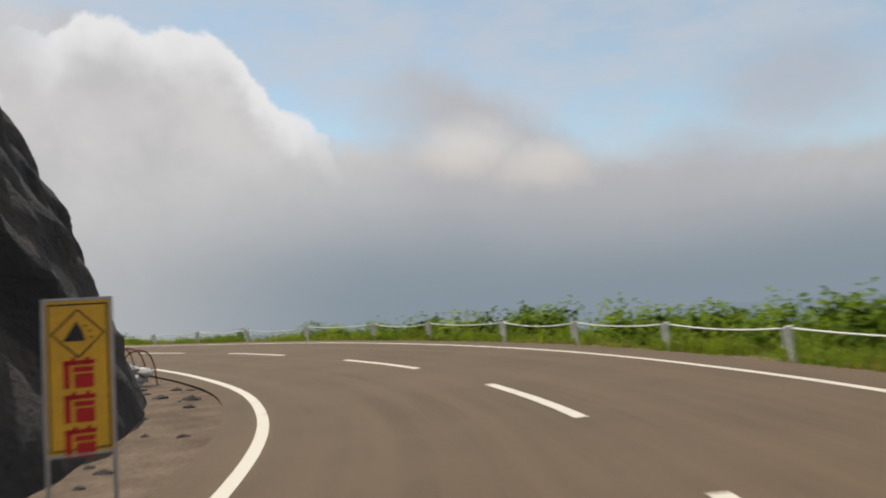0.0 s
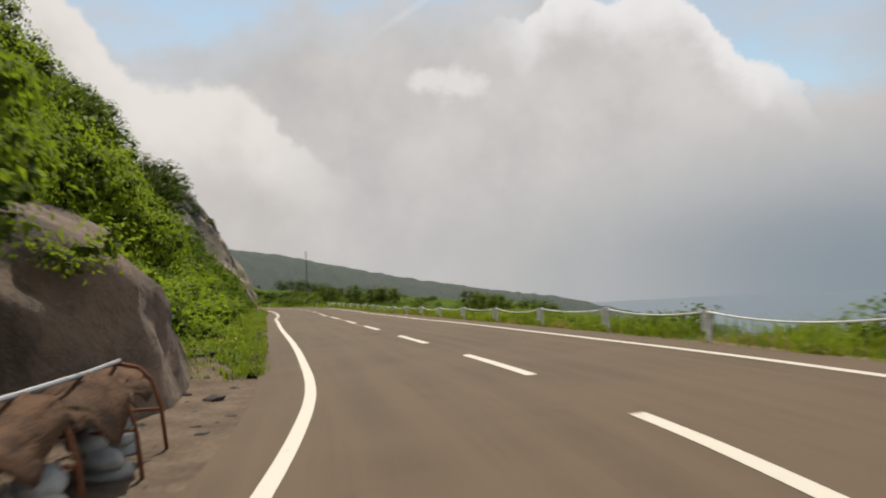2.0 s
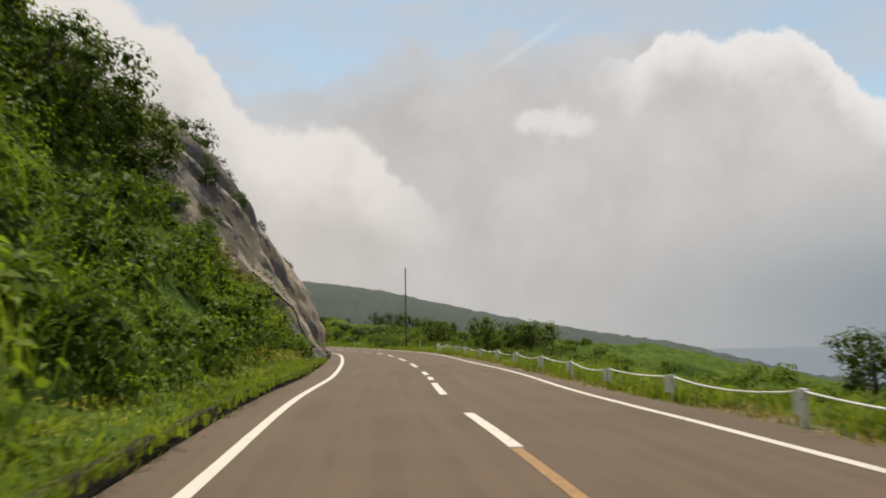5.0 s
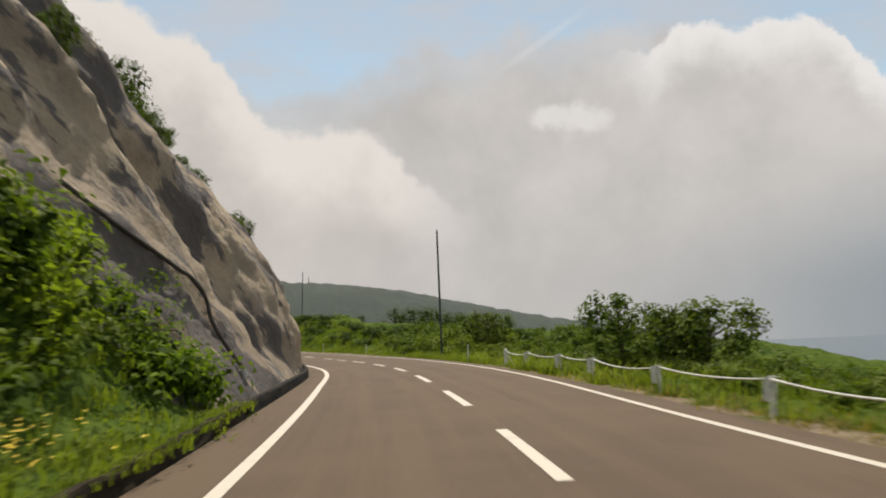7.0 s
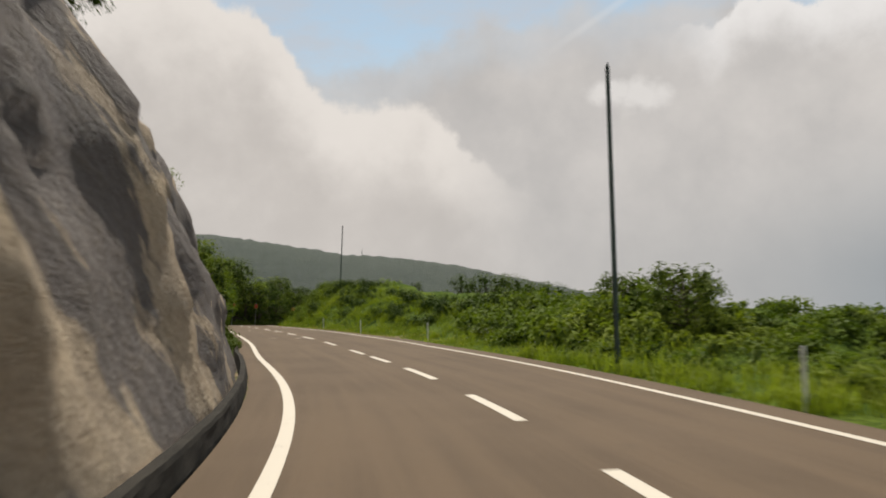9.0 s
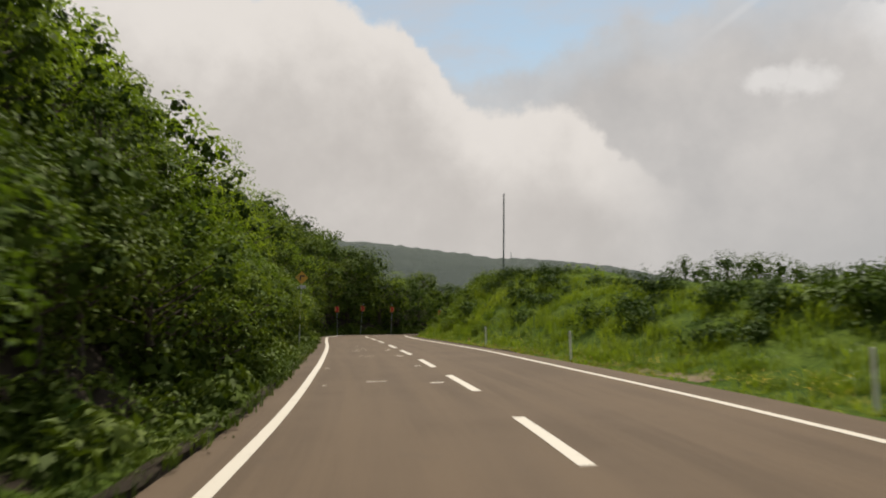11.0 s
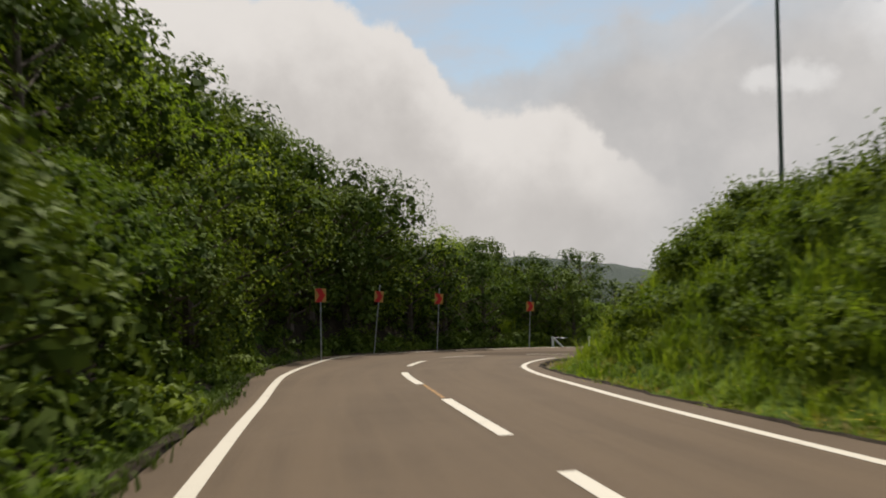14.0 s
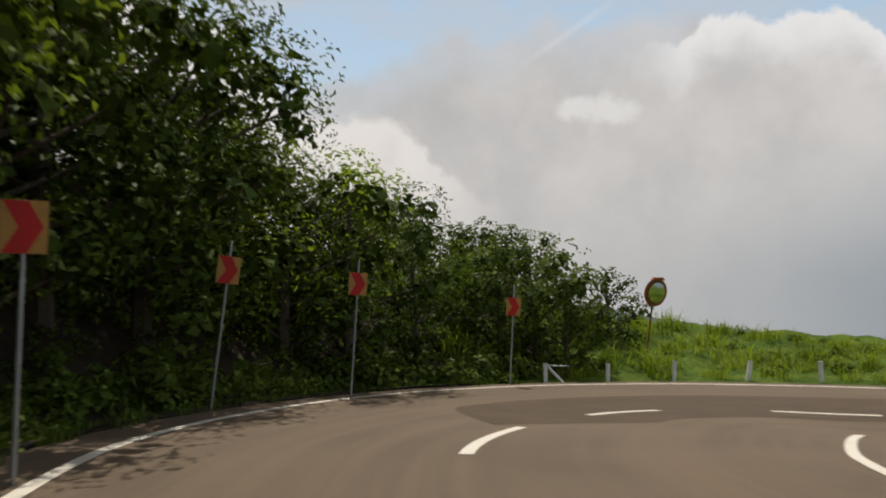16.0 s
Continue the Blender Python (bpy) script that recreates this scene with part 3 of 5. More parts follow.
DASHES = [(23.4, 27.6), (31.6, 36.2), (40.6, 45.4), (50.0, 54.4), (58.4, 62.8), (67.1, 71.4), (76.2, 80.4), (84.3, 88.8), (93.1, 97.4), (102.0, 106.8), (108.5, 110.5), (112.0, 114.3),
          (118.4, 122.5), (126.4, 130.6), (134.4, 138.6), (142.6, 146.2), (149.5, 152.9), (156.2, 159.8), (162.4, 165.6), (167.2, 170.5), (175.1, 178.8), (182.7, 186.8),
          (189.8, 193.7), (196.9, 198.4), (198.65, 201.2), (204.1, 208.5), (212.7, 216.7), (218.9, 223.2), (226.4, 230.3), (233.7, 237.1), (240, 243.4), (246.2, 248.6), (251.6, 254.0), (258, 261)]
for a, b in DASHES:
    ribbon("centre_dash", a, b, lambda s: dash_d(s) - 0.09, lambda s: dash_d(s) + 0.09, 0.006, PAINT, 0.4, 2, road)

TAR = plain("darker asphalt patch", (0.060, 0.042, 0.027), (0.08, 0.056, 0.036), 1.1, 0.86, 0, 0.4, 0.006)
for a, b, d0, d1 in [(243.5, 266, -2.6, 1.6)]:
    m = 0.5 * (b - a)
    ribbon("asphalt_patch", a, b, lambda s: d0 + (d1 - d0) * 0.5 * np.clip(1 - (1 - np.abs(s - a - m) / m) * 5, 0, 1), lambda s: d1 - (d1 - d0) * 0.5 * np.clip(1 - (1 - np.abs(s - a - m) / m) * 5, 0, 1) + 0.05 * np.sin(s * 1.7), 0.003, TAR, 0.4, 4, road)

# ---- ground sheet ----
def steps(lo, hi, step, far, growth=1.28):
    mid = np.arange(lo, hi + step / 2, step)
    out, w, x = [], step, hi
    while x < far:
        w *= growth
        x = min(x + w, far)
        out.append(x)
    left, w, x = [], step, lo
    while x > -far:
        w *= growth
        x = max(x - w, -far)
        left.append(x)
    return np.concatenate([left[::-1], mid, out])


gx, gy = steps(-70, 40, 0.8, 4800), steps(-20, 240, 0.8, 4800)
GX, GY = np.meshgrid(gx, gy)
gz = land(GX, GY)
ground = new("ground", mesh_of("ground", np.stack([GX.ravel(), GY.ravel(), gz], -1), grid_faces(len(gy), len(gx)), SOIL, True))
tagged(ground, "rough green grassy hillside land around the road", "ground", kind="structure")
sea = new("water", mesh_of("water", [(-4900, -4900, -120), (4900, -4900, -120), (4900, 4900, -120), (-4900, 4900, -120)], [(0, 1, 2, 3)], SEA))
tagged(sea, "hazy blue-grey sea far below the road", "sea", kind="structure")


# ---- distant hill ----
def far_hill():
    az = np.radians(np.linspace(-30, 60, 240))
    hgt = np.interp(np.degrees(az), [-30, -20, -14.7, -11, -7, -3, 1, 4.3, 9.4, 13.7, 17, 20.4, 24.3, 30, 45, 60], [-60, -44, -23, -10, -1.5, 9, 20.5, 31, 48, 57, 60.5, 68, 77, 85, 95, 100])
    rows = np.linspace(0, 1, 14)
    verts = []
    rnd = np.random.default_rng(5)
    for k in rows:
        r = 1150 + 850 * k
        h = -100 + (1.5 + (hgt - 1.5) * 2.35 + 100) * math.sin(k * math.pi / 2) + rnd.normal(0, 1.3, len(az)) * (0.4 + k)
        verts.append(np.stack([-np.sin(az) * r, 60 + np.cos(az) * r, h], -1))
    v = np.stack(verts).reshape(-1, 3)
    ob = new("distant_hill", mesh_of("distant_hill", v, grid_faces(14, 240), FOREST, True))
    tagged(ob, "long distant wooded hillside sloping down to the sea", "hill", kind="structure")


far_hill()


# ---- rock faces ----
def folds(a, b, seed):
    """Relief of a draped, slanting rock surface: long ridges that run down along the road, broad swells and fine roughness."""
    across, down = 0.80 * a + 0.60 * b, 0.60 * a - 0.80 * b
    bend = 0.9 * noise.noise(Vector((a * 0.16, b * 0.16, seed + 7.0)))
    ridge = 1.0 - abs(noise.noise(Vector((across * 0.24 + bend, down * 0.055, seed)))) * 2.4
    crease = 1.0 - abs(noise.noise(Vector((across * 0.62 + bend * 2, down * 0.15, seed + 5.0)))) * 2.2
    swell = noise.noise(Vector((a * 0.11, b * 0.13, seed + 2.0)))
    fine = noise.fractal(Vector((across * 1.3, down * 0.6, seed + 9.0)), 0.8, 2.1, 5)
    return 0.75 * ridge + 0.3 * crease + 0.9 * swell + 0.16 * fine - 0.45


def rock_face(name, s0, s1, foot, slope, height, mat, label, seed, amp, recede=track((0, 0.0), (1, 0.0)), crag=0.0):
    """A rough face that leans back from its foot beside the asphalt; foot, slope and height follow the road."""
    tall = float(np.max(height(np.linspace(s0, s1, 50))))
    ns, nv = int((s1 - s0) / 0.3), int(tall / 0.3)
    ss, kk = np.broadcast_arrays(np.linspace(s0, s1, ns)[:, None], np.linspace(-0.05, 1, nv)[None, :])
    vv = kk * height(ss)
    out = edge_l(ss) - foot(ss) - np.maximum(vv, 0) / slope(ss) - recede(ss) * np.maximum(vv - 5.5, 0)
    relief = np.array([folds(a, b, seed) for a, b in zip(ss.ravel(), vv.ravel())]).reshape(ss.shape)
    blocks = np.array([min(noise.voronoi(Vector((a * 0.55 + 0.3 * b, b * 0.75, seed)))[0][0], 0.9) for a, b in zip(ss.ravel(), vv.ravel())]).reshape(ss.shape)
    relief = relief + crag * (0.45 - blocks)
    out = out + amp(ss) * relief * np.clip((vv + 0.3) / 2.0, 0.12, 1) * np.clip((1.0 - kk) * 6, 0.2, 1)
    out = out - 0.9 * np.clip((kk - 0.72) / 0.28, 0, 1)**2
    x, y = spot(ss, out)
    z = road_z(ss, edge_l(ss)) - 0.1 + vv
    ob = new(name, mesh_of(name, np.stack([x, y, z], -1).reshape(-1, 3), grid_faces(ns, nv), mat, True))
    return tagged(ob, label, "rock face", kind="structure")


# Coloured dark for the shade it stands in.
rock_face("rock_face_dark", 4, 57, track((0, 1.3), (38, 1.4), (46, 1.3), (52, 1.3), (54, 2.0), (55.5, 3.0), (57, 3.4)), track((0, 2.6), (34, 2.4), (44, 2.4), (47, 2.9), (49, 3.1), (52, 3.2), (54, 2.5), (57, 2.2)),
          track((0, 13), (34, 12.5), (38, 10.5), (42, 8.6), (46, 7.2), (49, 6.2), (50.5, 5.4), (52, 3.9), (53.5, 3.2), (55, 2.7), (57, 2.3)), ROCK_SHADE, "cut rock face beside the road, its shade put into a dark colour", 3.0, track((0, 0.5), (57, 0.5)), crag=1.1)
rock_face("rock_face_brown", 55.5, 72, track((55.5, 3.2), (57, 2.3), (59, 1.2), (63, 1.2), (68, 1.6), (72, 2.2)), track((55, 2.2), (59, 1.8), (63, 1.7), (66, 1.6), (72, 1.2)),
          track((55.5, 2.4), (58, 3.6), (61, 3.7), (63, 2.7), (65, 1.9), (67.5, 1.1), (70, 0.45), (72, 0.2)), ROCK_BROWN, "warm brown rounded rock outcrop beside the road", 3.0, track((55, 0.6), (58, 0.8), (63, 0.7), (68, 0.3)), crag=1.1)
cliff = rock_face("rock_face_pale", 117, 177, track((117, 7.5), (123, 3.2), (128, 1.3), (132, 0.45), (137, 0.25), (164, 0.25), (168, 0.55), (171, 1.0), (177, 3.0)), track((117, 1.75), (136, 2.0), (146, 2.55), (158, 2.75), (167, 2.4), (177, 1.7)),
          track((117, 15), (157, 14), (162, 9.5), (166, 4.6), (168, 2.4), (169.5, 1.2), (171, 0.5), (177, 0.2)), ROCK, "pale brown sprayed rock cliff with grey stains and coloured-in fold shade", 11.0, track((117, 1.0), (140, 1.0), (147, 0.8), (160, 0.75), (166, 0.35), (177, 0.2)), track((117, 0.0), (136, 0.05), (145, 0.4), (160, 0.45), (170, 0.2)), 0.55)


# ---- plants ----
def fast_mesh(name, verts, quads, mats, which=None):
    me = bpy.data.meshes.new(name)
    v, f = np.ascontiguousarray(verts, np.float32), np.ascontiguousarray(quads, np.int32)
    me.vertices.add(len(v)), me.loops.add(f.size), me.polygons.add(len(f))
    me.vertices.foreach_set("co", v.ravel())
    me.loops.foreach_set("vertex_index", f.ravel())
    me.polygons.foreach_set("loop_start", np.arange(0, f.size, 4, dtype=np.int32))
    for m in mats:
        me.materials.append(m)
    if which is not None:
        me.polygons.foreach_set("material_index", which.astype(np.int32))
    me.update(calc_edges=True)
    return me


def unit(v):
    return v / np.maximum(np.linalg.norm(v, axis=-1, keepdims=True), 1e-6)


def leaves(at, out, size, rng, wide=0.55, droop=0.35):
    """Folded leaf quads at the given places, facing roughly outwards."""
    n = len(at)
    nrm = unit(out + rng.normal(0, 0.36, (n, 3)) + (0, 0, 0.75))
    along = unit(np.cross(nrm, rng.normal(0, 1, (n, 3))))
    side = np.cross(nrm, along)
    ln = size * rng.uniform(0.6, 1.35, (n, 1))
    tip = at + along * ln - nrm * ln * droop
    mid = at + along * ln * 0.45 + nrm * ln * 0.06
    v = np.stack([at, mid + side * ln * wide * 0.5, tip, mid - side * ln * wide * 0.5], 1).reshape(-1, 3)
    return v, np.arange(4 * n).reshape(n, 4)


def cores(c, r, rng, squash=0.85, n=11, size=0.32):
    """Large leaves inside the lobes, inner shade put into their dark colour, which close the gaps between the outer
    ones.
    """
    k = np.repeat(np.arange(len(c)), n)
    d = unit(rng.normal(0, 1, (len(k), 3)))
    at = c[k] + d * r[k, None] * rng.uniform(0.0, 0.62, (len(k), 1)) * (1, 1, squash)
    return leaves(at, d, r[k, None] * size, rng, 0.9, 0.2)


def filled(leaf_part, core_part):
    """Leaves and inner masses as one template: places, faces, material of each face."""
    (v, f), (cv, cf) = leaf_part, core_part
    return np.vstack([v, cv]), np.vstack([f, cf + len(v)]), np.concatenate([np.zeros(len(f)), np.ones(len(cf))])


def clump_leaves(rng, n, lobes=6, size=0.2):
    """A low rounded clump of leaves about one metre across, its base at the origin."""
    c = np.stack([rng.uniform(-0.65, 0.65, lobes), rng.uniform(-0.65, 0.65, lobes), rng.uniform(0.05, 0.6, lobes)], -1)
    r = rng.uniform(0.35, 0.6, lobes)
    k = rng.integers(0, lobes, n)
    d = unit(rng.normal(0, 1, (n, 3)) + (0, 0, 0.35))
    at = c[k] + d * r[k, None] * rng.uniform(0.5, 1.14, (n, 1)) * (1, 1, 0.85)
    return filled(leaves(at, d, size, rng), cores(c, r * 0.95, rng))


def blades(rng, n, spread=0.5, height=0.6, width=0.035):
    """Arching grass blades."""
    a = rng.uniform(0, 2 * np.pi, n)
    r = spread * np.sqrt(rng.uniform(0, 1, n))
    base = np.stack([np.cos(a) * r, np.sin(a) * r, np.full(n, -0.03)], -1)
    b = rng.uniform(0, 2 * np.pi, n)
    lean = np.stack([np.cos(b), np.sin(b), np.zeros(n)], -1)
    h = height * rng.uniform(0.5, 1.25, (n, 1))
    side = np.stack([-np.sin(b), np.cos(b), np.zeros(n)], -1) * width * rng.uniform(0.7, 1.3, (n, 1))
    mid = base + lean * h * 0.18 + (0, 0, 1) * h * 0.62
    tip = base + lean * h * rng.uniform(0.4, 1.05, (n, 1)) + (0, 0, 1) * h * rng.uniform(0.62, 1.0, (n, 1))
    v = np.stack([base - side, base + side, mid + side * 0.8, mid - side * 0.8, mid - side * 0.8, mid + side * 0.8, tip + side * 0.1, tip - side * 0.1], 1).reshape(-1, 3)
    return v, np.arange(8 * n).reshape(2 * n, 4), np.zeros(2 * n)


def strewn(name, templates, at, scale, rng, mats, label, category, flat=1.0):
    """Many copies of leaf templates joined into one object that nobody could count."""
    vs, fs, ws, k = [], [], [], 0
    for i, (p, sc) in enumerate(zip(at, scale * 1.05)):
        v, f, mi = templates[rng.integers(len(templates))]
        a = rng.uniform(0, 2 * np.pi)
        c, s = math.cos(a) * sc, math.sin(a) * sc
        w = np.empty_like(v)
        w[:, 0], w[:, 1], w[:, 2] = v[:, 0] * c - v[:, 1] * s + p[0], v[:, 0] * s + v[:, 1] * c + p[1], v[:, 2] * sc * flat * rng.uniform(0.8, 1.25) + p[2]
        if i % 5 == 4 and len(at) > 50:
            continue
        vs.append(w), fs.append(f + k), ws.append(mi)
        k += len(v)
    ob = new(name, fast_mesh(name, np.vstack(vs), np.vstack(fs), mats + [CORE_SHADE], np.concatenate(ws)))
    return tagged(ob, label, category, kind="stuff")


BEND = np.gradient(np.unwrap(np.arctan2(TAN[:, 1], TAN[:, 0])), S)


def scatter(rng, n, s0, s1, u0, u1, side, power=1.0, sink=0.1):
    """Places beside the asphalt, evenly spread over the ground: s along the road, u metres out from its edge."""
    s = rng.uniform(s0, s1, 14 * n)
    u = u0 + (u1 - u0) * rng.uniform(0, 1, 14 * n)**power
    d = edge_l(s) - u if side < 0 else edge_r(s) + u
    room = 1 + d * np.interp(s, S, BEND)
    n = int(n * float(np.mean(np.clip(room, 0, 4))))
    k = np.flatnonzero(rng.uniform(0, 4, len(s)) < room)[:n]
    s, u, d = s[k], u[k], d[k]
    x, y = spot(s, d)
    return np.stack([x, y, land(x, y) - sink], -1), s, u


def land_strip(name, s0, s1, u0, u1, side, lift, mat, label, category):
    """A strip of other ground that lies on the land beside the asphalt, with a wavering edge."""
    ss = np.arange(s0, s1, 0.4)
    w = np.linspace(0, 1, 7)
    reach = u1 * (1 + 0.25 * np.sin(ss * 0.9) * np.sin(ss * 0.37 + 1) + 0.12 * np.sin(ss * 3.1))
    uu = u0 + (reach[:, None] - u0) * w
    sg = np.repeat(ss[:, None], 7, 1)
    d = edge_l(sg) - uu if side < 0 else edge_r(sg) + uu
    x, y = spot(sg, d)
    z = land(x, y).reshape(x.shape) + lift * (1 - w**4 * 2.2 - (1 - w)**4 * (2.2 if u0 > 0.2 else 0.0))
    ob = new(name, mesh_of(name, np.stack([x, y, z], -1).reshape(-1, 3), grid_faces(len(ss), 7), mat, True))
    return tagged(ob, label, category, kind="structure")


land_strip("verge_dirt", 5, 148, -0.15, 1.1, 1, 0.035, DIRT, "dry dusty verge beside the asphalt", "verge")
land_strip("verge_gravel", 10, 66, -0.2, 3.6, -1, 0.04, GRAVEL, "stony dirt below the dark rock face", "verge")
land_strip("verge_dirt_mound", 160, 262, -0.12, 0.45, 1, 0.03, DIRT, "thin dirt strip at the asphalt edge", "verge")

land_strip("verge_dirt_patch", 183.5, 187.5, 0.5, 2.0, 1, 0.05, DIRT, "bare tan earth patch in the verge grass", "verge")
land_strip("cliff_foot_dirt", 129, 171, -0.1, 1.3, -1, 0.04, DIRT, "dusty dirt strip between the kerb and the pale cliff", "verge")

# Shade under trees and verge edges is put into this near-black earth.
EARTH = plain("earth, shade tone", (0.018, 0.014, 0.009), (0.044, 0.033, 0.022), 3.0, 0.95, 0, 0.9, 0.03)
land_strip("wood_floor", 168, 251, 0.25, 8.0, -1, 0.12, EARTH, "leaf litter and earth below the trees, darkened for their shade", "ground")
rng = np.random.default_rng(7)
CLUMPS = [clump_leaves(rng, 220, 7, 0.18) for _ in range(5)]
FINE = [clump_leaves(rng, 260, 7, 0.13) for _ in range(4)]
COARSE = [clump_leaves(rng, 150, 6, 0.23) for _ in range(4)]
TUFTS = [blades(rng, 28, 0.4, 0.55, 0.015) for _ in range(4)]
REEDS = [blades(rng, 26, 0.5, 1.0, 0.026) for _ in range(4)]
SHORT = [blades(rng, 22, 0.45, 0.26, 0.018) for _ in range(4)]

WEED_TIPS = [clump_leaves(np.random.default_rng(34 + i), 110, 5, 0.2) for i in range(3)]
# hillside left of the straight
def on_slope(s, u):
    """Keeps plants off the rock faces."""
    k = (s > 66 + (5 - np.minimum(u, 5)) * 0.8) | (u > 4.5)
    return k & ~((s > 119) & (u < 11) & (s > 129 - u * 0.8))


p, s_, u_ = scatter(rng, 470, 56, 131, 2.2, 17, -1, 1.2, 0.3)
keep = on_slope(s_, u_)
for lo, hi, mat, label in [(0, 96, LEAF_BRIGHT, "dense bright green bushes covering the sunlit slope"), (96, 200, LEAF_MID, "dense green bushes covering the slope before the cliff")]:
    some = keep & (s_ >= lo) & (s_ < hi)
    strewn("slope_bushes", FINE + CLUMPS[:2], p[some], rng.uniform(0.7, 1.75, some.sum()), rng, [mat], label, "bushes")
p, s_, u_ = scatter(rng, 340, 56, 131, 2.4, 17, -1, 1.1, 0.3)
keep = on_slope(s_, u_)
strewn("slope_scrub", FINE, p[keep], rng.uniform(0.7, 1.4, keep.sum()), rng, [LEAF_BRIGHT], "mid green scrub and creepers on the slope", "bushes")
p, s_, u_ = scatter(rng, 260, 30, 131, 10, 26, -1, 0.9)
strewn("ridge_bushes", COARSE, p, rng.uniform(1.1, 2.1, len(p)), rng, [LEAF_DARK], "dark green scrub along the top of the slope", "bushes", 1.1)
p, s_, u_ = scatter(rng, 220, 64, 106, 1.9, 13, -1, 1.2, 0.0)
keep = on_slope(s_, u_)
strewn("slope_grass", REEDS, p[keep], rng.uniform(0.6, 1.2, keep.sum()), rng, [GRASS], "tall arching grass between the slope bushes", "grass")
p, s_, u_ = scatter(np.random.default_rng(77), 17, 120.3, 122.9, 3.3, 5.1, -1, 1.0, -0.75)
strewn("dry_scrub", WEED_TIPS, p, np.random.default_rng(78).uniform(0.4, 0.7, len(p)), np.random.default_rng(79), [RUSSET], "withered reddish brown scrub among the slope bushes", "bushes")
p, s_, u_ = scatter(rng, 1100, 63, 130, 0.12, 2.6, -1)
strewn("verge_grass", SHORT, p, rng.uniform(0.7, 1.3, len(p)), rng, [GRASS], "short mown grass on the verge", "grass")
# scrub over the dark rock and on top of the pale cliff
p, s_, u_ = scatter(rng, 240, 36, 70, 3.2, 12, -1)
p = p[u_ > np.interp(s_, [36, 44, 49, 52, 60, 66, 70], [7.2, 6.8, 5.8, 4.6, 4.4, 3.6, 2.8])]
strewn("rock_top_bushes", COARSE + CLUMPS, p, rng.uniform(0.8, 1.4, len(p)), rng, [LEAF_MID], "green scrub hanging over the dark rock", "bushes")
ss = rng.uniform(49, 67, 190)
hh = np.interp(ss, [49, 51, 53, 54.5, 57, 58.5, 61, 63, 65, 67], [6.4, 5.4, 3.6, 2.4, 2.4, 4.4, 4.5, 3.7, 3.0, 2.2]) + rng.uniform(0, 1, 190) * np.interp(ss, [49, 53, 57, 67], [0.8, 2.6, 3.7, 2.6])
x, y = spot(ss, edge_l(ss) - (0.45 + np.interp(hh, [2.3, 3.7, 5.2, 6.2, 8], [1.3, 2.1, 3.0, 4.2, 6.0]) + np.interp(ss, [50, 53, 57.5, 59, 61.5, 64, 67], [0.4, 0.0, 0.0, 0.8, 0.7, -0.1, -0.1])))
strewn("rock_edge_bushes", FINE, np.stack([x, y, hh - 0.65], -1), rng.uniform(0.55, 0.95, 190), rng, [LEAF_BRIGHT], "bright leafy scrub hanging over the rock edge", "bushes")
p, s_, u_ = scatter(rng, 290, 108, 176, 2.6, 14, -1, 0.8, 0.0)
p, s_, u_ = p[u_ > np.interp(s_, [108, 140, 146, 158, 163, 168, 171], [8.4, 8.2, 7.4, 7.0, 5.4, 3.6, 2.6])], s_, u_
strewn("cliff_top_bushes", CLUMPS + COARSE, p, rng.uniform(0.8, 1.7, len(p)), rng, [LEAF_MID], "shrubs along the top of the pale cliff", "bushes", 1.1)
rock = np.array([v.co[:] for v in cliff.data.vertices])
rs, _ = locate(rock[:, 0], rock[:, 1])
edge = ((rock[:, 2] > np.interp(rs, [117, 157, 162, 166], [12.2, 11.6, 8.4, 4.2])) & (rs > 124) & (rs < 168)) | ((rs > 153) & (rs < 163) & (rock[:, 2] > 6.8))
pick = rng.choice(np.flatnonzero(edge), 130, replace=False)
strewn("cliff_fringe", CLUMPS + FINE, rock[pick] - (0, 0, 0.15), rng.uniform(0.28, 0.65, 130), rng, [LEAF_MID], "scrub clinging to the upper ledges of the pale cliff", "bushes")
creep = np.random.default_rng(61)
near = np.flatnonzero((rs > 118) & (rock[:, 2] > 0.3) & (rock[:, 2] < 9.6) & (rs < np.interp(rock[:, 2], [0.5, 1.8, 3.7, 5.6, 7.8, 9.4], [126.4, 125.6, 124.8, 125.2, 126.2, 125.6])) & (rs > 122 - rock[:, 2] * 0.3))
pick = creep.choice(near, 90, replace=False)
strewn("cliff_creepers", FINE + CLUMPS[:2], rock[pick] - (0, 0, 0.3), creep.uniform(0.5, 0.9, 90), creep, [LEAF_MID], "creeping scrub over the near end of the pale cliff", "bushes")
p, s_, u_ = scatter(rng, 95, 117, 130.5, 1.2, 4.2, -1, 1.0, -0.1)
p = p[u_ > np.interp(s_, [117, 124.5, 127], [3.2, 2.6, 1.2])]
strewn("cliff_foot_bushes", CLUMPS + FINE, p, rng.uniform(0.7, 1.15, len(p)), rng, [LEAF_BRIGHT], "bright bushes at the foot of the pale cliff", "bushes")
# seaward side
p, s_, u_ = scatter(rng, 125, 124, 150, 2.8, 11, 1)
strewn("seaward_thicket", CLUMPS + FINE, p, rng.uniform(0.7, 1.05, len(p)) * np.interp(u_, [2.8, 6], [0.6, 0.9]), rng, [LEAF_DARK], "thick dark bushes massed behind the rope rail", "bushes")
p, s_, u_ = scatter(rng, 75, 16, 62, 2.6, 7, 1)
strewn("seaward_tall_bushes", FINE, p, rng.uniform(0.85, 1.25, len(p)) * np.interp(s_, [16, 34, 40, 46, 54, 62], [0.9, 1.05, 1.25, 1.1, 0.75, 0.7]), rng, [LEAF_BRIGHT], "taller leafy bushes behind the rope rail", "bushes")
p, s_, u_ = scatter(rng, 330, 5, 165, 2.4, 8.5, 1, 1.1)
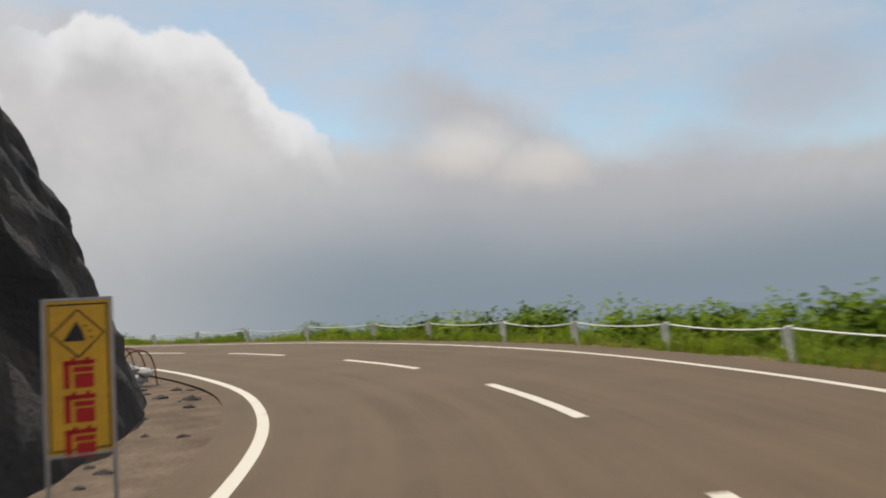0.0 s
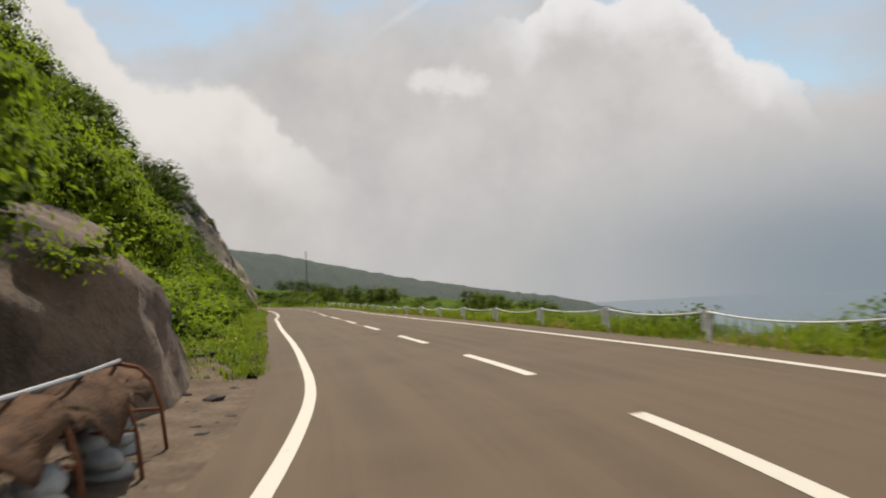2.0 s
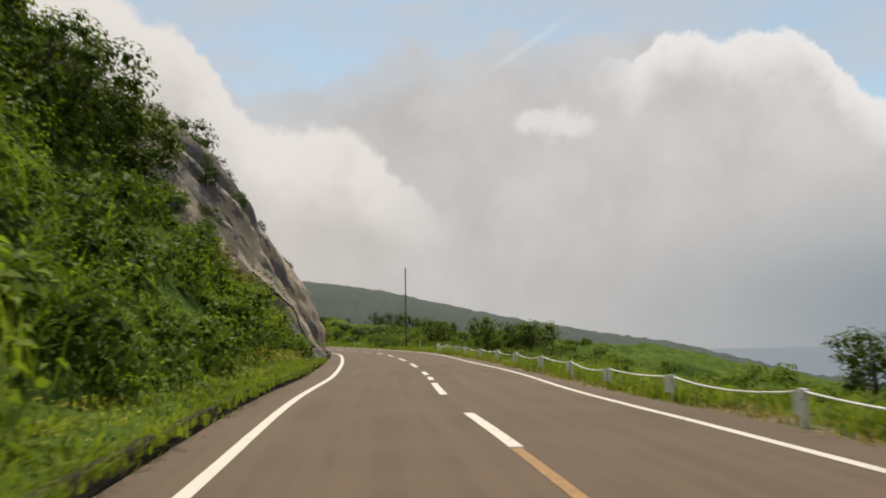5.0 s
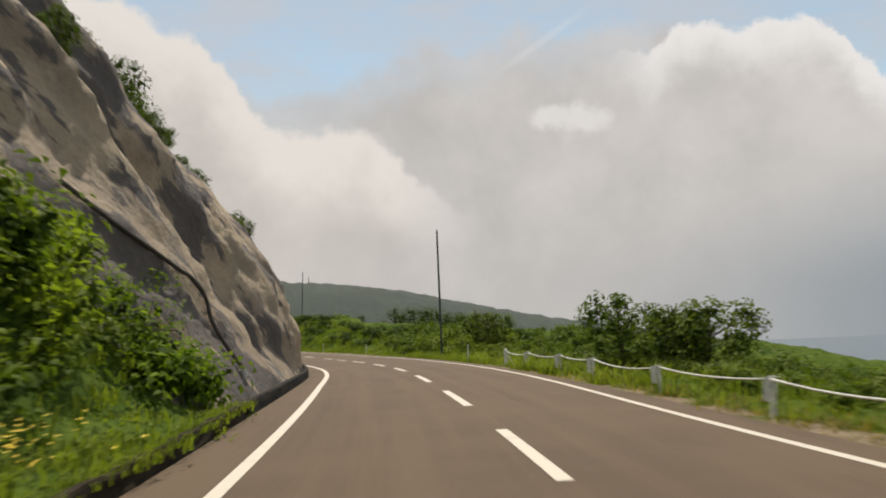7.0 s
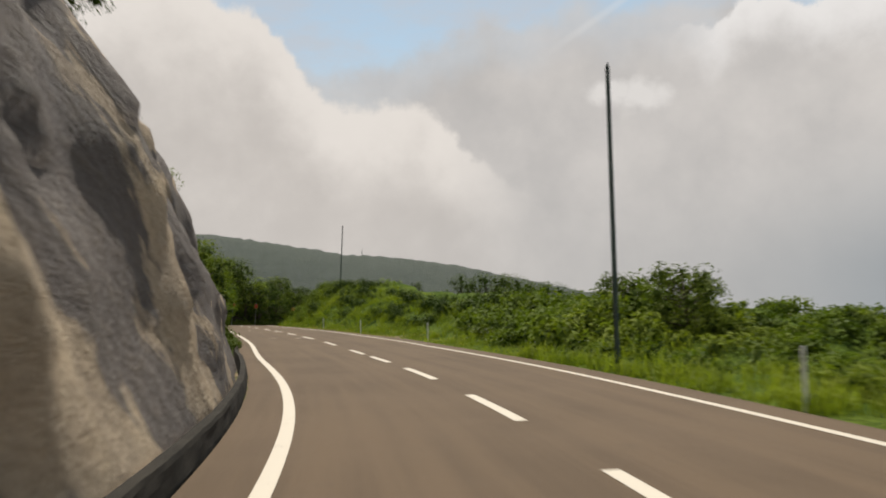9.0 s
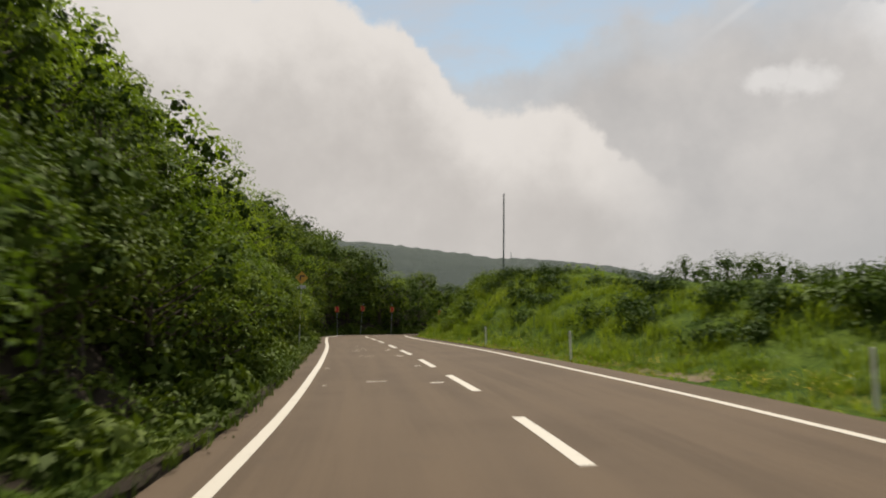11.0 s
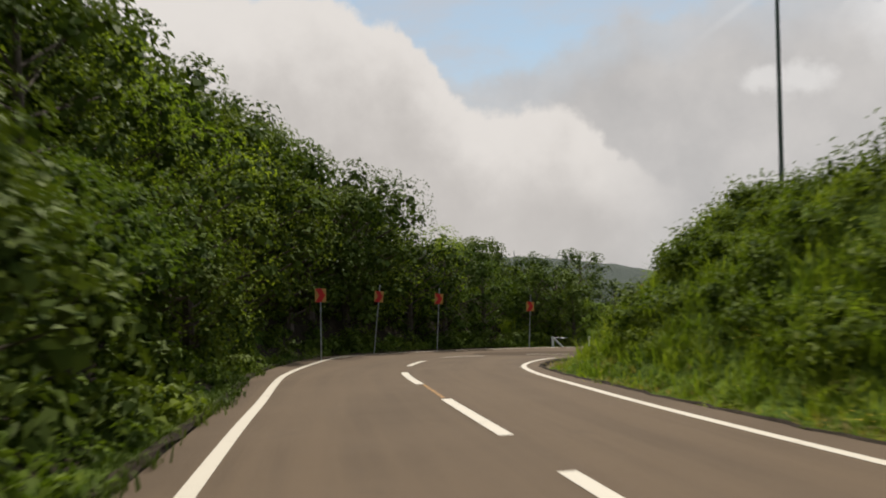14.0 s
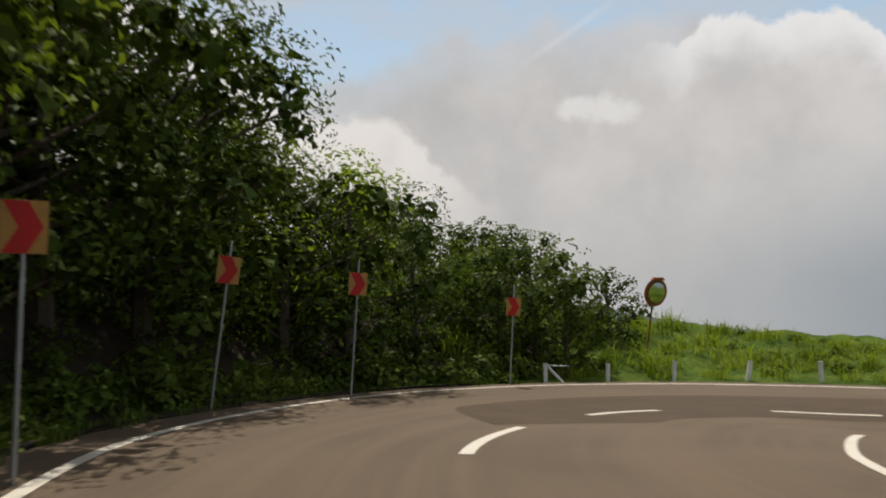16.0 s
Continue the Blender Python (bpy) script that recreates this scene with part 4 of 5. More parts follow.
strewn("seaward_bushes", CLUMPS + COARSE, p, rng.uniform(0.55, 1.05, len(p)) * np.interp(s_, [0, 55, 75, 105, 130, 165], [1.15, 1.1, 0.7, 0.65, 0.75, 0.8]), rng, [LEAF_MID], "green bushes behind the rope rail", "bushes")
p, s_, u_ = scatter(rng, 290, 84, 172, 7.5, 20, 1, 1.0, 0.1)
strewn("seaward_far_scrub", COARSE, p, rng.uniform(0.5, 0.95, len(p)), rng, [LEAF_MID], "low green scrub over the seaward slope", "bushes")
field = np.random.default_rng(83)
p, s_, u_ = scatter(field, 150, 136, 176, 6, 22, 1, 0.9, 0.1)
strewn("seaward_field_bushes", COARSE + CLUMPS[:1], p, field.uniform(0.6, 1.0, len(p)), field, [LEAF_MID], "green bushes over the rough field beyond the rail's end", "bushes")
p, s_, u_ = scatter(rng, 1250, 5, 165, 0.45, 5.0, 1, 1.6)
strewn("seaward_grass", TUFTS, p, rng.uniform(0.7, 1.15, len(p)), rng, [GRASS], "rough green grass under the rope rail", "grass")
p, s_, u_ = scatter(rng, 700, 5, 140, 0.2, 1.5, 1)
strewn("seaward_dry_grass", SHORT, p, rng.uniform(0.7, 1.3, len(p)), rng, [DRY], "dry straw-coloured grass at the asphalt edge", "grass")
# grassy mound inside the bend
p, s_, u_ = scatter(rng, 150, 160, 262, 2.4, 12, 1, 0.9, 0.3)
strewn("mound_bushes", FINE, p, rng.uniform(0.4, 0.95, len(p)) * np.interp(s_, [160, 204, 214], [0.55, 0.6, 0.85]), rng, [LEAF_BRIGHT], "bright green bushes covering the mound", "bushes", 0.9)
p, s_, u_ = scatter(rng, 120, 196, 262, 6.0, 10.5, 1, 0.8, 0.25)
strewn("mound_scrub", FINE, p, rng.uniform(0.6, 1.0, len(p)) * np.interp(s_, [203, 210, 218, 224], [0.75, 0.75, 1.0, 1.0]), rng, [LEAF_DARK], "darker scrub on the upper mound", "bushes")
p, s_, u_ = scatter(rng, 95, 160, 180, 2.7, 7, 1, 0.9)
strewn("verge_thicket", CLUMPS + FINE, p, rng.uniform(1.0, 1.75, len(p)) * np.interp(s_, [160, 166, 175, 180], [0.6, 1.0, 1.0, 0.7]), rng, [LEAF_MID], "deep green bushes massed beside the verge", "bushes")
p, s_, u_ = scatter(rng, 110, 157, 190, 5, 13, 1)
strewn("field_scrub", CLUMPS + COARSE, p, rng.uniform(0.6, 1.1, len(p)), rng, [LEAF_DARK], "green scrub dotted over the rough grass", "bushes")
p, s_, u_ = scatter(rng, 2000, 172, 262, 1.3, 9.0, 1, 1.1)
strewn("mound_grass", TUFTS, p, rng.uniform(0.6, 1.1, len(p)), rng, [GRASS], "long bright grass on the mound", "grass")
p, s_, u_ = scatter(rng, 900, 150, 262, 0.3, 2.2, 1)
strewn("mound_verge_grass", SHORT, p, rng.uniform(0.7, 1.3, len(p)), rng, [GRASS], "short grass on the verge below the mound", "grass")
p, s_, u_ = scatter(rng, 46, 184, 232, 2.6, 8, 1, 1.0, -0.05)
p = np.vstack([p, p + (0.4, 0.3, 0.05)])
strewn("mound_shrubs", FINE, p, rng.uniform(0.6, 0.95, len(p)), rng, [LEAF_SHRUB], "small dark round shrubs dotted over the mound", "bushes")
p, s_, u_ = scatter(rng, 46, 207, 238, 1.8, 8, 1, 1.0, 0.2)
strewn("mound_thicket", FINE, p, rng.uniform(0.5, 0.9, len(p)), rng, [LEAF_MID], "thick fresh green bushes over the steep mound side", "bushes")
WEEDS = [clump_leaves(np.random.default_rng(30 + i), 80, 5, 0.26) for i in range(4)]
# The darker leaf puts the bank's shade into colour; weeds at the bend stay brighter.
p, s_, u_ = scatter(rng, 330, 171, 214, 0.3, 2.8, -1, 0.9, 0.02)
strewn("shaded_bank_weeds", WEEDS, p, rng.uniform(0.28, 0.55, len(p)), rng, [LEAF_DARK], "low weeds and creepers at the foot of the wooded bank, darkened for shade", "bushes")
p, s_, u_ = scatter(rng, 300, 214, 250, 0.3, 2.8, -1, 0.9, 0.02)
strewn("bank_foot_weeds", WEEDS, p, rng.uniform(0.28, 0.6, len(p)), rng, [LEAF_MID], "green weeds and creepers beside the bend below the trees", "bushes")
p, s_, u_ = scatter(rng, 46, 193, 214, 0.45, 1.3, -1)
strewn("bank_bushes", FINE, p, rng.uniform(0.25, 0.5, len(p)), rng, [LEAF_MID], "low green bushes at the foot of the wooded bank", "bushes")
p, s_, u_ = scatter(rng, 560, 212, 246, 0.8, 4.5, 1)
strewn("mound_near_grass", TUFTS, p, rng.uniform(0.6, 1.1, len(p)), rng, [GRASS], "long rough grass on the steep mound side", "grass")
p, s_, u_ = scatter(rng, 130, 219, 246, 1.9, 6.5, 1, 1.0, 0.1)
strewn("mound_near_bushes", FINE, p, rng.uniform(0.5, 0.95, len(p)), rng, [LEAF_MID], "low leafy bushes on the steep mound side", "bushes")
p, s_, u_ = scatter(rng, 330, 185, 262, 0.25, 1.7, 1)
strewn("mound_dry_grass", SHORT, p, rng.uniform(0.6, 1.2, len(p)), rng, [DRY], "dry straw-coloured grass on the verge below the mound", "grass")
# undergrowth below the trees, in a dark leaf that stands in for shade
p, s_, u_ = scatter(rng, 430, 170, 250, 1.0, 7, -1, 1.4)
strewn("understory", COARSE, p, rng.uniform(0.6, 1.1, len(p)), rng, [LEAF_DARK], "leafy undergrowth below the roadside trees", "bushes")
# Verge grass in the dark tree leaf, shade put into its colour.
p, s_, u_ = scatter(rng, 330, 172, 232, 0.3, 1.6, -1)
strewn("shady_verge_grass", SHORT + TUFTS, p, rng.uniform(0.5, 0.9, len(p)), rng, [LEAF_DARK], "grass and weeds along the verge, leaf colour darkened for shade", "grass")
# grass hill past the bend
p, s_, u_ = scatter(rng, 260, 249, 262, 1.0, 13, -1)
strewn("far_bend_grass", TUFTS + REEDS, p, rng.uniform(0.6, 1.15, len(p)) * np.interp(s_, [250, 254, 258], [1.0, 0.7, 0.5]), rng, [GRASS], "pale green grass on the rise past the bend", "grass")
p, s_, u_ = scatter(rng, 60, 248.5, 262, 2.5, 15, -1, 0.9)
strewn("far_bend_bushes", COARSE, p, rng.uniform(0.4, 0.9, len(p)) * np.interp(s_, [250, 254, 258], [1.0, 0.7, 0.45]), rng, [LEAF_MID], "low bushes on the rise past the bend", "bushes")


# ---- trees ----
def tree_parts(seed, tall, wide, n, mat, low=0.18, size=0.24):
    """Trunk with limbs, and a crown of leaf lobes set on the limbs' ends."""
    g = np.random.default_rng(seed)
    bm = bmesh.new()
    top = Vector((g.normal(0, 0.15), g.normal(0, 0.15), tall * 0.8))
    rod((0, 0, -0.3), top * 0.5, 0.03 * tall, 0.02 * tall, 7, bm)
    rod(top * 0.5, top, 0.02 * tall, 0.006 * tall, 6, bm)
    lobes, rad = [tuple(top)], [wide * 0.34]
    for i in range(26):
        k = low + (0.95 - low) * (i + g.uniform(0, 1)) / 26
        a = i * 2.4 + g.uniform(-0.5, 0.5)
        reach = wide * (0.5 + 0.42 * math.sin(min(1, k * 1.1) * 2.6)) * g.uniform(0.6, 1.12)
        e = top * k + Vector((math.cos(a) * reach, math.sin(a) * reach, tall * g.uniform(0.02, 0.12)))
        rod(top * (k * 0.8), e, 0.008 * tall, 0.003 * tall, 4, bm)
        lobes.append(tuple(e)), rad.append(wide * g.uniform(0.26, 0.44))
    me = bpy.data.meshes.new("trunk")
    bm.to_mesh(me), bm.free()
    me.materials.append(BARK)
    c, r = np.array(lobes), np.array(rad)
    k = g.choice(len(c), n, p=r**2 / (r**2).sum())
    d = unit(g.normal(0, 1, (n, 3)) + (0, 0, 0.45))
    at = c[k] + d * r[k, None] * g.uniform(0.78, 1.1, (n, 1)) * (1, 1, 0.8)
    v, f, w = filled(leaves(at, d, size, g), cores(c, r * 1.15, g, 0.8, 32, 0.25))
    return me, fast_mesh("crown", v, f, [mat, CORE_SHADE], w)


def tree(parts, at, label, group="", turn=0.0, scale=1.0, name="tree"):
    e = thing(name, at, label, "tree", group, turn)
    e.scale = (scale, scale, scale)
    put_part("trunk", parts[0], e)
    put_part("crown", parts[1], e)
    return e


TALL = [6.6, 5.8, 7.4, 5.4, 6.4]
TREES = [tree_parts(20 + i, h, w, 4000, m, 0.03, 0.13) for i, (h, w, m) in enumerate([(6.6, 2.5, LEAF_DARK), (5.8, 2.6, LEAF_DARK), (7.4, 2.5, LEAF_DARK), (5.4, 2.3, LEAF_MID), (6.4, 2.7, LEAF_DARK)])]
SMALL = [tree_parts(40 + i, h, w, 1300, m, 0.1, 0.15) for i, (h, w, m) in enumerate([(2.8, 1.1, LEAF_MID), (3.2, 1.5, LEAF_DARK), (2.4, 1.4, LEAF_MID)])]


def retoned(me, mat):
    """The same crown in another leaf tone, sun or shade put into its colour."""
    m = me.copy()
    m.materials[0] = mat
    return m


BACK = [tree_parts(60 + i, h, w, 1200, m, 0.1, 0.27) for i, (h, w, m) in enumerate([(6.6, 2.5, LEAF_MID), (5.8, 2.6, LEAF_BRIGHT), (6.2, 2.6, LEAF_MID)])]
BACK_TALL = [6.6, 5.8, 6.2]
# Crown copies with shade, then sun, put into the leaf colour.
BACK_SHADE = [(a, retoned(b, LEAF_DARK)) for a, b in BACK]
SUN_TONED = [(a, retoned(b, m)) for (a, b), m in zip(TREES[:3], (LEAF_MID, LEAF_BRIGHT, LEAF_MID))] + [(TREES[1][0], retoned(TREES[1][1], LEAF_BRIGHT))]
SUN_TONED_OF = [0, 1, 2, 1]


def crest(s, u):
    """The height that the tree tops reach beside the road."""
    low = np.interp(s, [167, 170, 176, 195, 201, 215, 228, 232, 237, 241, 243, 244.5, 246, 248, 250, 251.5], [3.9, 3.6, 3.2, 3.4, 3.5, 3.2, 3.9, 5.4, 8.0, 8.8, 8.7, 8.0, 6.9, 5.0, 3.5, 2.0])
    most = np.interp(s, [203, 213, 226, 236], [14.0, 11.2, 10.4, 13.5])
    return float(min(low + np.interp(s, [200, 226, 238, 243, 248], [1.1, 1.25, 0.8, 0.5, 0.3]) * u, most))


EDGE_TALL = [4.6, 5.0, 4.4]
EDGE = [tree_parts(80 + i, h, w, 3000, m, 0.36, 0.14) for i, (h, w, m) in enumerate([(4.6, 1.9, LEAF_MID), (5.0, 1.8, LEAF_DARK), (4.4, 2.0, LEAF_DARK)])]
placed, grove = [], np.random.default_rng(91)
for u0 in (1.7, 3.5, 5.8, 8.8, 12.3):
    for s0 in np.arange(167.5 if u0 > 2 else 171.5, 251.4, 0.9):
        s = float(s0 + grove.uniform(-0.6, 0.6))
        u = float(u0 + grove.uniform(-0.5, 0.6) + np.interp(s, [228, 234], [0.0, 0.9]))
        x, y = (float(c) for c in spot(s, edge_l(s) - u))
        apart = 1.7 if u0 < 2 else 2.1 + 0.07 * u0
        if any((x - a)**2 + (y - b)**2 < apart**2 for a, b in placed):
            continue
        placed.append((x, y))
        z = float(land(x, y)[0]) - 0.2
        want = max((crest(s, u) * grove.uniform(0.9, 1.03) - z) * (0.68 if u0 < 2 and s < 229 else 1.0), 1.6)
        j, front, back = int(grove.integers(12)), u0 < 2 and s < 229, u > 5.6
        # Mostly sun-toned crowns before the bend, shade-toned ones past it.
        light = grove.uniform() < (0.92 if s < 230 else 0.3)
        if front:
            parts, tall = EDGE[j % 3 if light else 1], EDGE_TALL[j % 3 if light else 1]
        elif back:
            parts, tall = (BACK if s < 230 else BACK_SHADE)[j % 3], BACK_TALL[j % 3]
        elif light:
            parts, tall = SUN_TONED[j % 4], TALL[SUN_TONED_OF[j % 4]]
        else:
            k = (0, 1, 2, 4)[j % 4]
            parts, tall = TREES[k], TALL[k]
        tree(parts, (x, y, z), "leafy fresh green roadside tree on the bank, toned for sun" if light and not back else "leafy roadside tree on the bank, its green toned for shade and sun", "trees on the bank", float(grove.uniform(0, 360)), want / (tall * 0.94))
for s, d, k, sc, label in [(135.5, 6.7, 0, 1.05, "slim green tree standing above the seaward bushes"), (136.8, 9.2, 1, 0.85, "rounded dark green shrub tree behind the rope rail"), (138.8, 10.2, 1, 0.8, "rounded dark green shrub tree behind the rope rail"),
                           (136.0, 9.8, 2, 1.15, "rounded dark green shrub tree behind the rope rail"), (141.0, 10.6, 2, 1.0, "rounded dark green shrub tree behind the rope rail"), *[(a, b, k, c, "low wind-bent tree beyond the rope rail") for a, b, k, c in ((102.1, 11.0, 1, 0.65), (101.2, 11.6, 2, 0.7), (100.2, 11.3, 0, 0.75), (97.5, 11.9, 0, 0.85), (98.5, 11.8, 2, 0.7), (94.7, 13.3, 1, 0.85), (93.4, 13.0, 2, 0.8))],
                           (163, 10.5, 1, 0.9, "rounded green shrub tree on the grass"), (167, 12.5, 2, 1.0, "rounded green shrub tree on the grass"), (170, 12, 1, 0.8, "rounded green shrub tree on the grass"),
                           (174, 14, 2, 0.9, "rounded green shrub tree on the grass")]:
    x, y = spot(s, d)
    tree(SMALL[k], (float(x), float(y), float(land(x, y)[0]) - 0.15), label, "", 40.0 * k, sc)
for x, y, k, sc, label in [(-46.9, 221.6, 1, 1.5, "rounded dark green tree past the bend"), (-49.5, 222.5, 0, 1.3, "dark green tree at the end of the wood"), (-53.66, 190.38, 1, 2.3, "tall rounded tree standing above the wooded bank"), (-10.0, 195.0, 1, 0.9, "small tree on top of the mound"), (-24.5, 203.0, 2, 0.8, "small tree on top of the mound")]:
    tree(SMALL[k], (x, y, float(land(x, y)[0]) - 0.15), label, "", 55.0 * k, sc)
for x, y, k, top, wide, label in [(-20.7, 200.5, 2, 5.9, 0.8, "slim feathery tree standing above the mound"), (-17.3, 198.0, 4, 5.6, 1.0, "dark tree in the clump behind the mound"), (-15.0, 198.6, 1, 5.4, 1.1, "dark tree in the clump behind the mound"),
                                  (-12.8, 198.4, 0, 5.0, 1.0, "dark tree in the clump behind the mound"), (-10.4, 198.0, 1, 4.4, 1.0, "dark tree in the clump behind the mound"), (-24.2, 193.4, 0, 4.8, 0.4, "thin sapling on top of the mound"), (-24.9, 193.7, 2, 4.6, 0.3, "thin sapling on top of the mound")]:
    z = float(land(x, y)[0]) - 0.2
    k2 = (top - z) / (0.94 * TALL[k])
    e = tree(TREES[k], (x, y, z), label, "", 61.0 * k + x, k2)
    e.scale = (wide * min(k2, 1), wide * min(k2, 1), k2)
for s, u, k, sc in [(111, 9.0, 1, 1.3), (115, 9.0, 1, 1.5), (119, 9.4, 0, 1.5), (122, 9.0, 1, 1.3), (126, 9.6, 0, 1.5), (133, 9.2, 1, 1.2), (141, 9.0, 2, 1.0), (150, 8.8, 1, 0.9), (158, 8.6, 2, 1.0), (169, 6.2, 1, 1.0), (72, 17, 0, 1.3)]:
    x, y = spot(s, edge_l(s) - u)
    tree(SMALL[k], (float(x), float(y), float(land(x, y)[0]) - 0.3), "small dark tree on the crest of the slope", "crest trees", 70.0 * k + s, sc)

for i in range(17):
    s, u = 76 + 3.0 * i + float(rng.uniform(-1, 1)), float(rng.uniform(11.0, 15.0))
    x, y = spot(s, edge_l(s) - u)
    tree(BACK[i % 3], (float(x), float(y), float(land(x, y)[0]) - 0.3), "wind-shaped dark tree on the crest of the slope", "crest trees", 77.0 * i, float(rng.uniform(0.55, 0.8)))
for s, z, k, sc, lean in [(128.4, 10.0, 1, 0.55, 8), (130.6, 8.9, 0, 0.5, 14), (131.6, 8.3, 2, 0.3, 20), (137.7, 8.5, 1, 0.34, 18), (141.0, 9.0, 2, 0.36, 20), (152.6, 6.6, 0, 0.6, 45), (153.4, 6.9, 1, 0.5, 40),
                          (151.0, 9.3, 2, 0.5, 20), (149.0, 10.6, 1, 0.5, 15), (147.5, 11.2, 2, 0.55, 15), (145.0, 11.6, 1, 0.55, 15), (156.0, 8.3, 2, 0.4, 20), (150.0, 8.2, 1, 0.3, 20), (152.0, 10.2, 0, 0.45, 15)]:
    root = rock[np.argmin((rs - s)**2 + (rock[:, 2] - z)**2)]
    e = tree(SMALL[k], (float(root[0]), float(root[1]), float(root[2]) - 0.15), "small dark shrub rooted on the pale cliff", "cliff shrubs", 50.0 * k + s * 9, sc, "cliff_shrub")
    e.rotation_euler[1] = radians(lean)

# ---- drain pipe down the pale cliff ----
GRIME = plain("dusty black rubber", (0.03, 0.025, 0.02), (0.075, 0.06, 0.048), 5.0, 0.8)
e = thing("drain_pipe", (0, 0, 0), "dark drain hose running slantwise down the pale cliff", "pipe")
hose = []
for x, y, z in ((-9.83, 99.66, 4.97), (-9.6, 100.6, 4.3), (-9.33, 101.5, 3.75), (-9.31, 102.31, 3.31), (-9.18, 102.75, 3.05), (-8.95, 103.45, 2.66), (-8.64, 103.7, 2.03), (-8.17, 103.75, 1.33), (-7.95, 103.9, 0.7)):
    at_s = float(locate(x, y)[0][0])
    near = np.argsort((rs - at_s)**2 + (rock[:, 2] - z)**2)[:4]
    face = rock[near].mean(axis=0)
    ox, oy = (np.array(spot(at_s, 0.0)) - face[:2]) / np.linalg.norm(np.array(spot(at_s, 0.0)) - face[:2])
    hose.append(Vector((face[0] + 0.1 * ox, face[1] + 0.1 * oy, face[2] + 0.05)))
part("hose", tube(glide([tuple(q) for q in hose], 4), 0.055), GRIME, e)
part("outlet", rod(hose[-1], hose[-1] + Vector((0.05, 0.05, -0.2)), 0.085, 0.085, 10), GREY, e)

# ---- kerb along the hillside ----
# Thin earth strip; the shadow line under the grass is in its colour.
def inner_lip(s0, s1):
    ss = np.arange(s0, s1, 0.25)
    rag = 0.05 * np.sin(ss * 2.3) * np.sin(ss * 0.9) + 0.03 * np.sin(ss * 6.1)
    v = []
    for u, k in [(-0.02, -0.08), (0.0, 0.0), (0.04, 0.02), (0.08, 0.022), (0.16, -0.06)]:
        x, y = spot(ss, edge_r(ss) + u + rag)
        v.append(np.stack([x, y, road_z(ss, edge_r(ss)) + k * (1 + 4 * rag)], -1))
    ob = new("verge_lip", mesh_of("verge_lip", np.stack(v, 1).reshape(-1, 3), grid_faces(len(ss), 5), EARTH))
    return tagged(ob, "crumbling earth edge beside the asphalt, its shadow line coloured in", "verge", kind="structure")


inner_lip(196, 262)


def kerb(s0, s1, name, mat, label, rough=1.0):
    """A low upright edge, uneven along its top and front."""
    ss = np.arange(s0, s1, 0.2)
    v = []
    for u, k, w in [(0.0, -0.3, 0.3), (0.0, 0.12, 1.0), (0.01, 0.4, 1.2), (0.015, 0.62, 1.2), (0.03, 0.74, 1.0), (0.15, 0.74, 0.6), (0.22, -0.3, 0.0)]:
        jut = np.array([noise.fractal(Vector((a * 1.1, k * 2.0, u * 3.0)), 0.9, 2.0, 4) for a in ss]) * 0.045 * rough * w
        hop = np.array([noise.fractal(Vector((a * 0.8, 7.0 + u, 1.0)), 0.9, 2.0, 4) for a in ss]) * 0.16 * rough * w
        x, y = spot(ss, edge_l(ss) - u + jut - 0.03)
        v.append(np.stack([x, y, road_z(ss, edge_l(ss)) - 0.03 + lip_l(ss) * (k + hop * (k > 0))], -1))
    ob = new(name, mesh_of(name, np.stack(v, 1).reshape(-1, 3), grid_faces(len(ss), 7), mat))
    return tagged(ob, label, "kerb", kind="structure")


kerb(63, 127, "verge_edge", EARTH, "crumbling earth edge of the grass verge, darkened for shade")
kerb(127, 172, "kerb", KERB, "low concrete kerb below the pale cliff, darkened for shade", 0.35)
kerb(172, 249, "verge_edge", EARTH, "low crumbling earth edge below the trees, darkened for shade", 1.3)
trim = np.random.default_rng(53)
# The wooded stretch gets a darker leaf in place of shade.
for a, b, n, kinds, mat, name, label in [(63, 127, 620, SHORT, GRASS, "overhanging_grass", "short grass hanging over the edge of the verge"), (174, 249, 520, SHORT, LEAF_DARK, "shaded_edge_weeds", "weeds hanging over the verge edge, darkened for shade")]:
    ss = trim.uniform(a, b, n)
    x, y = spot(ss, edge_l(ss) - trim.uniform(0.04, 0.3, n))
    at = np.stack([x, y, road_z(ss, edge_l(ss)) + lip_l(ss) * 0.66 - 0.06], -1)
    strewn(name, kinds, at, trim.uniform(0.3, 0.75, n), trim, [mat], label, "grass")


# ---- rope rail ----
CHALK = plain("weathered white concrete", (0.74, 0.73, 0.70), (0.48, 0.46, 0.43), 6.0, 0.8, 0, 0.5, 0.006)


def post_meshes():
    """A concrete column, the white board that it holds out towards the road, the bracket between them and the cap."""
    made = []
    for name, bm, mat in [("column", box(0.1, 0.075, 1.1, (0, 0, 0.17), bevel=0.014), CHALK), ("face_plate", box(0.05, 0.1, 0.46, (-0.05, 0.14, 0.5), bevel=0.012), WHITE),
                          ("bracket", rod((-0.03, 0.03, 0.56), (-0.04, 0.13, 0.56), 0.018, 0.018, 6), STEEL), ("cap", box(0.13, 0.11, 0.035, (0, 0, 0.735), bevel=0.01), WHITE)]:
        me = bpy.data.meshes.new(name)
        bm.to_mesh(me), bm.free()
        me.materials.append(mat)
        made.append(me)
    return made


COLUMN, PLATE, BRACKET, CAP = post_meshes()
POSTS = [14.6, 19.8, 24.9, 30.0, 34.9, 38.3, 41.4, 44.4, 48.1, 51.3, 55.9, 60.7, 65.3, 70.1, 75.0, 79.8, 84.6, 89.4, 94.2, 99.0, 103.6, 108.2, 113.0, 118.2, 122.9, 127.6, 132.3, 135.6, 140.0]


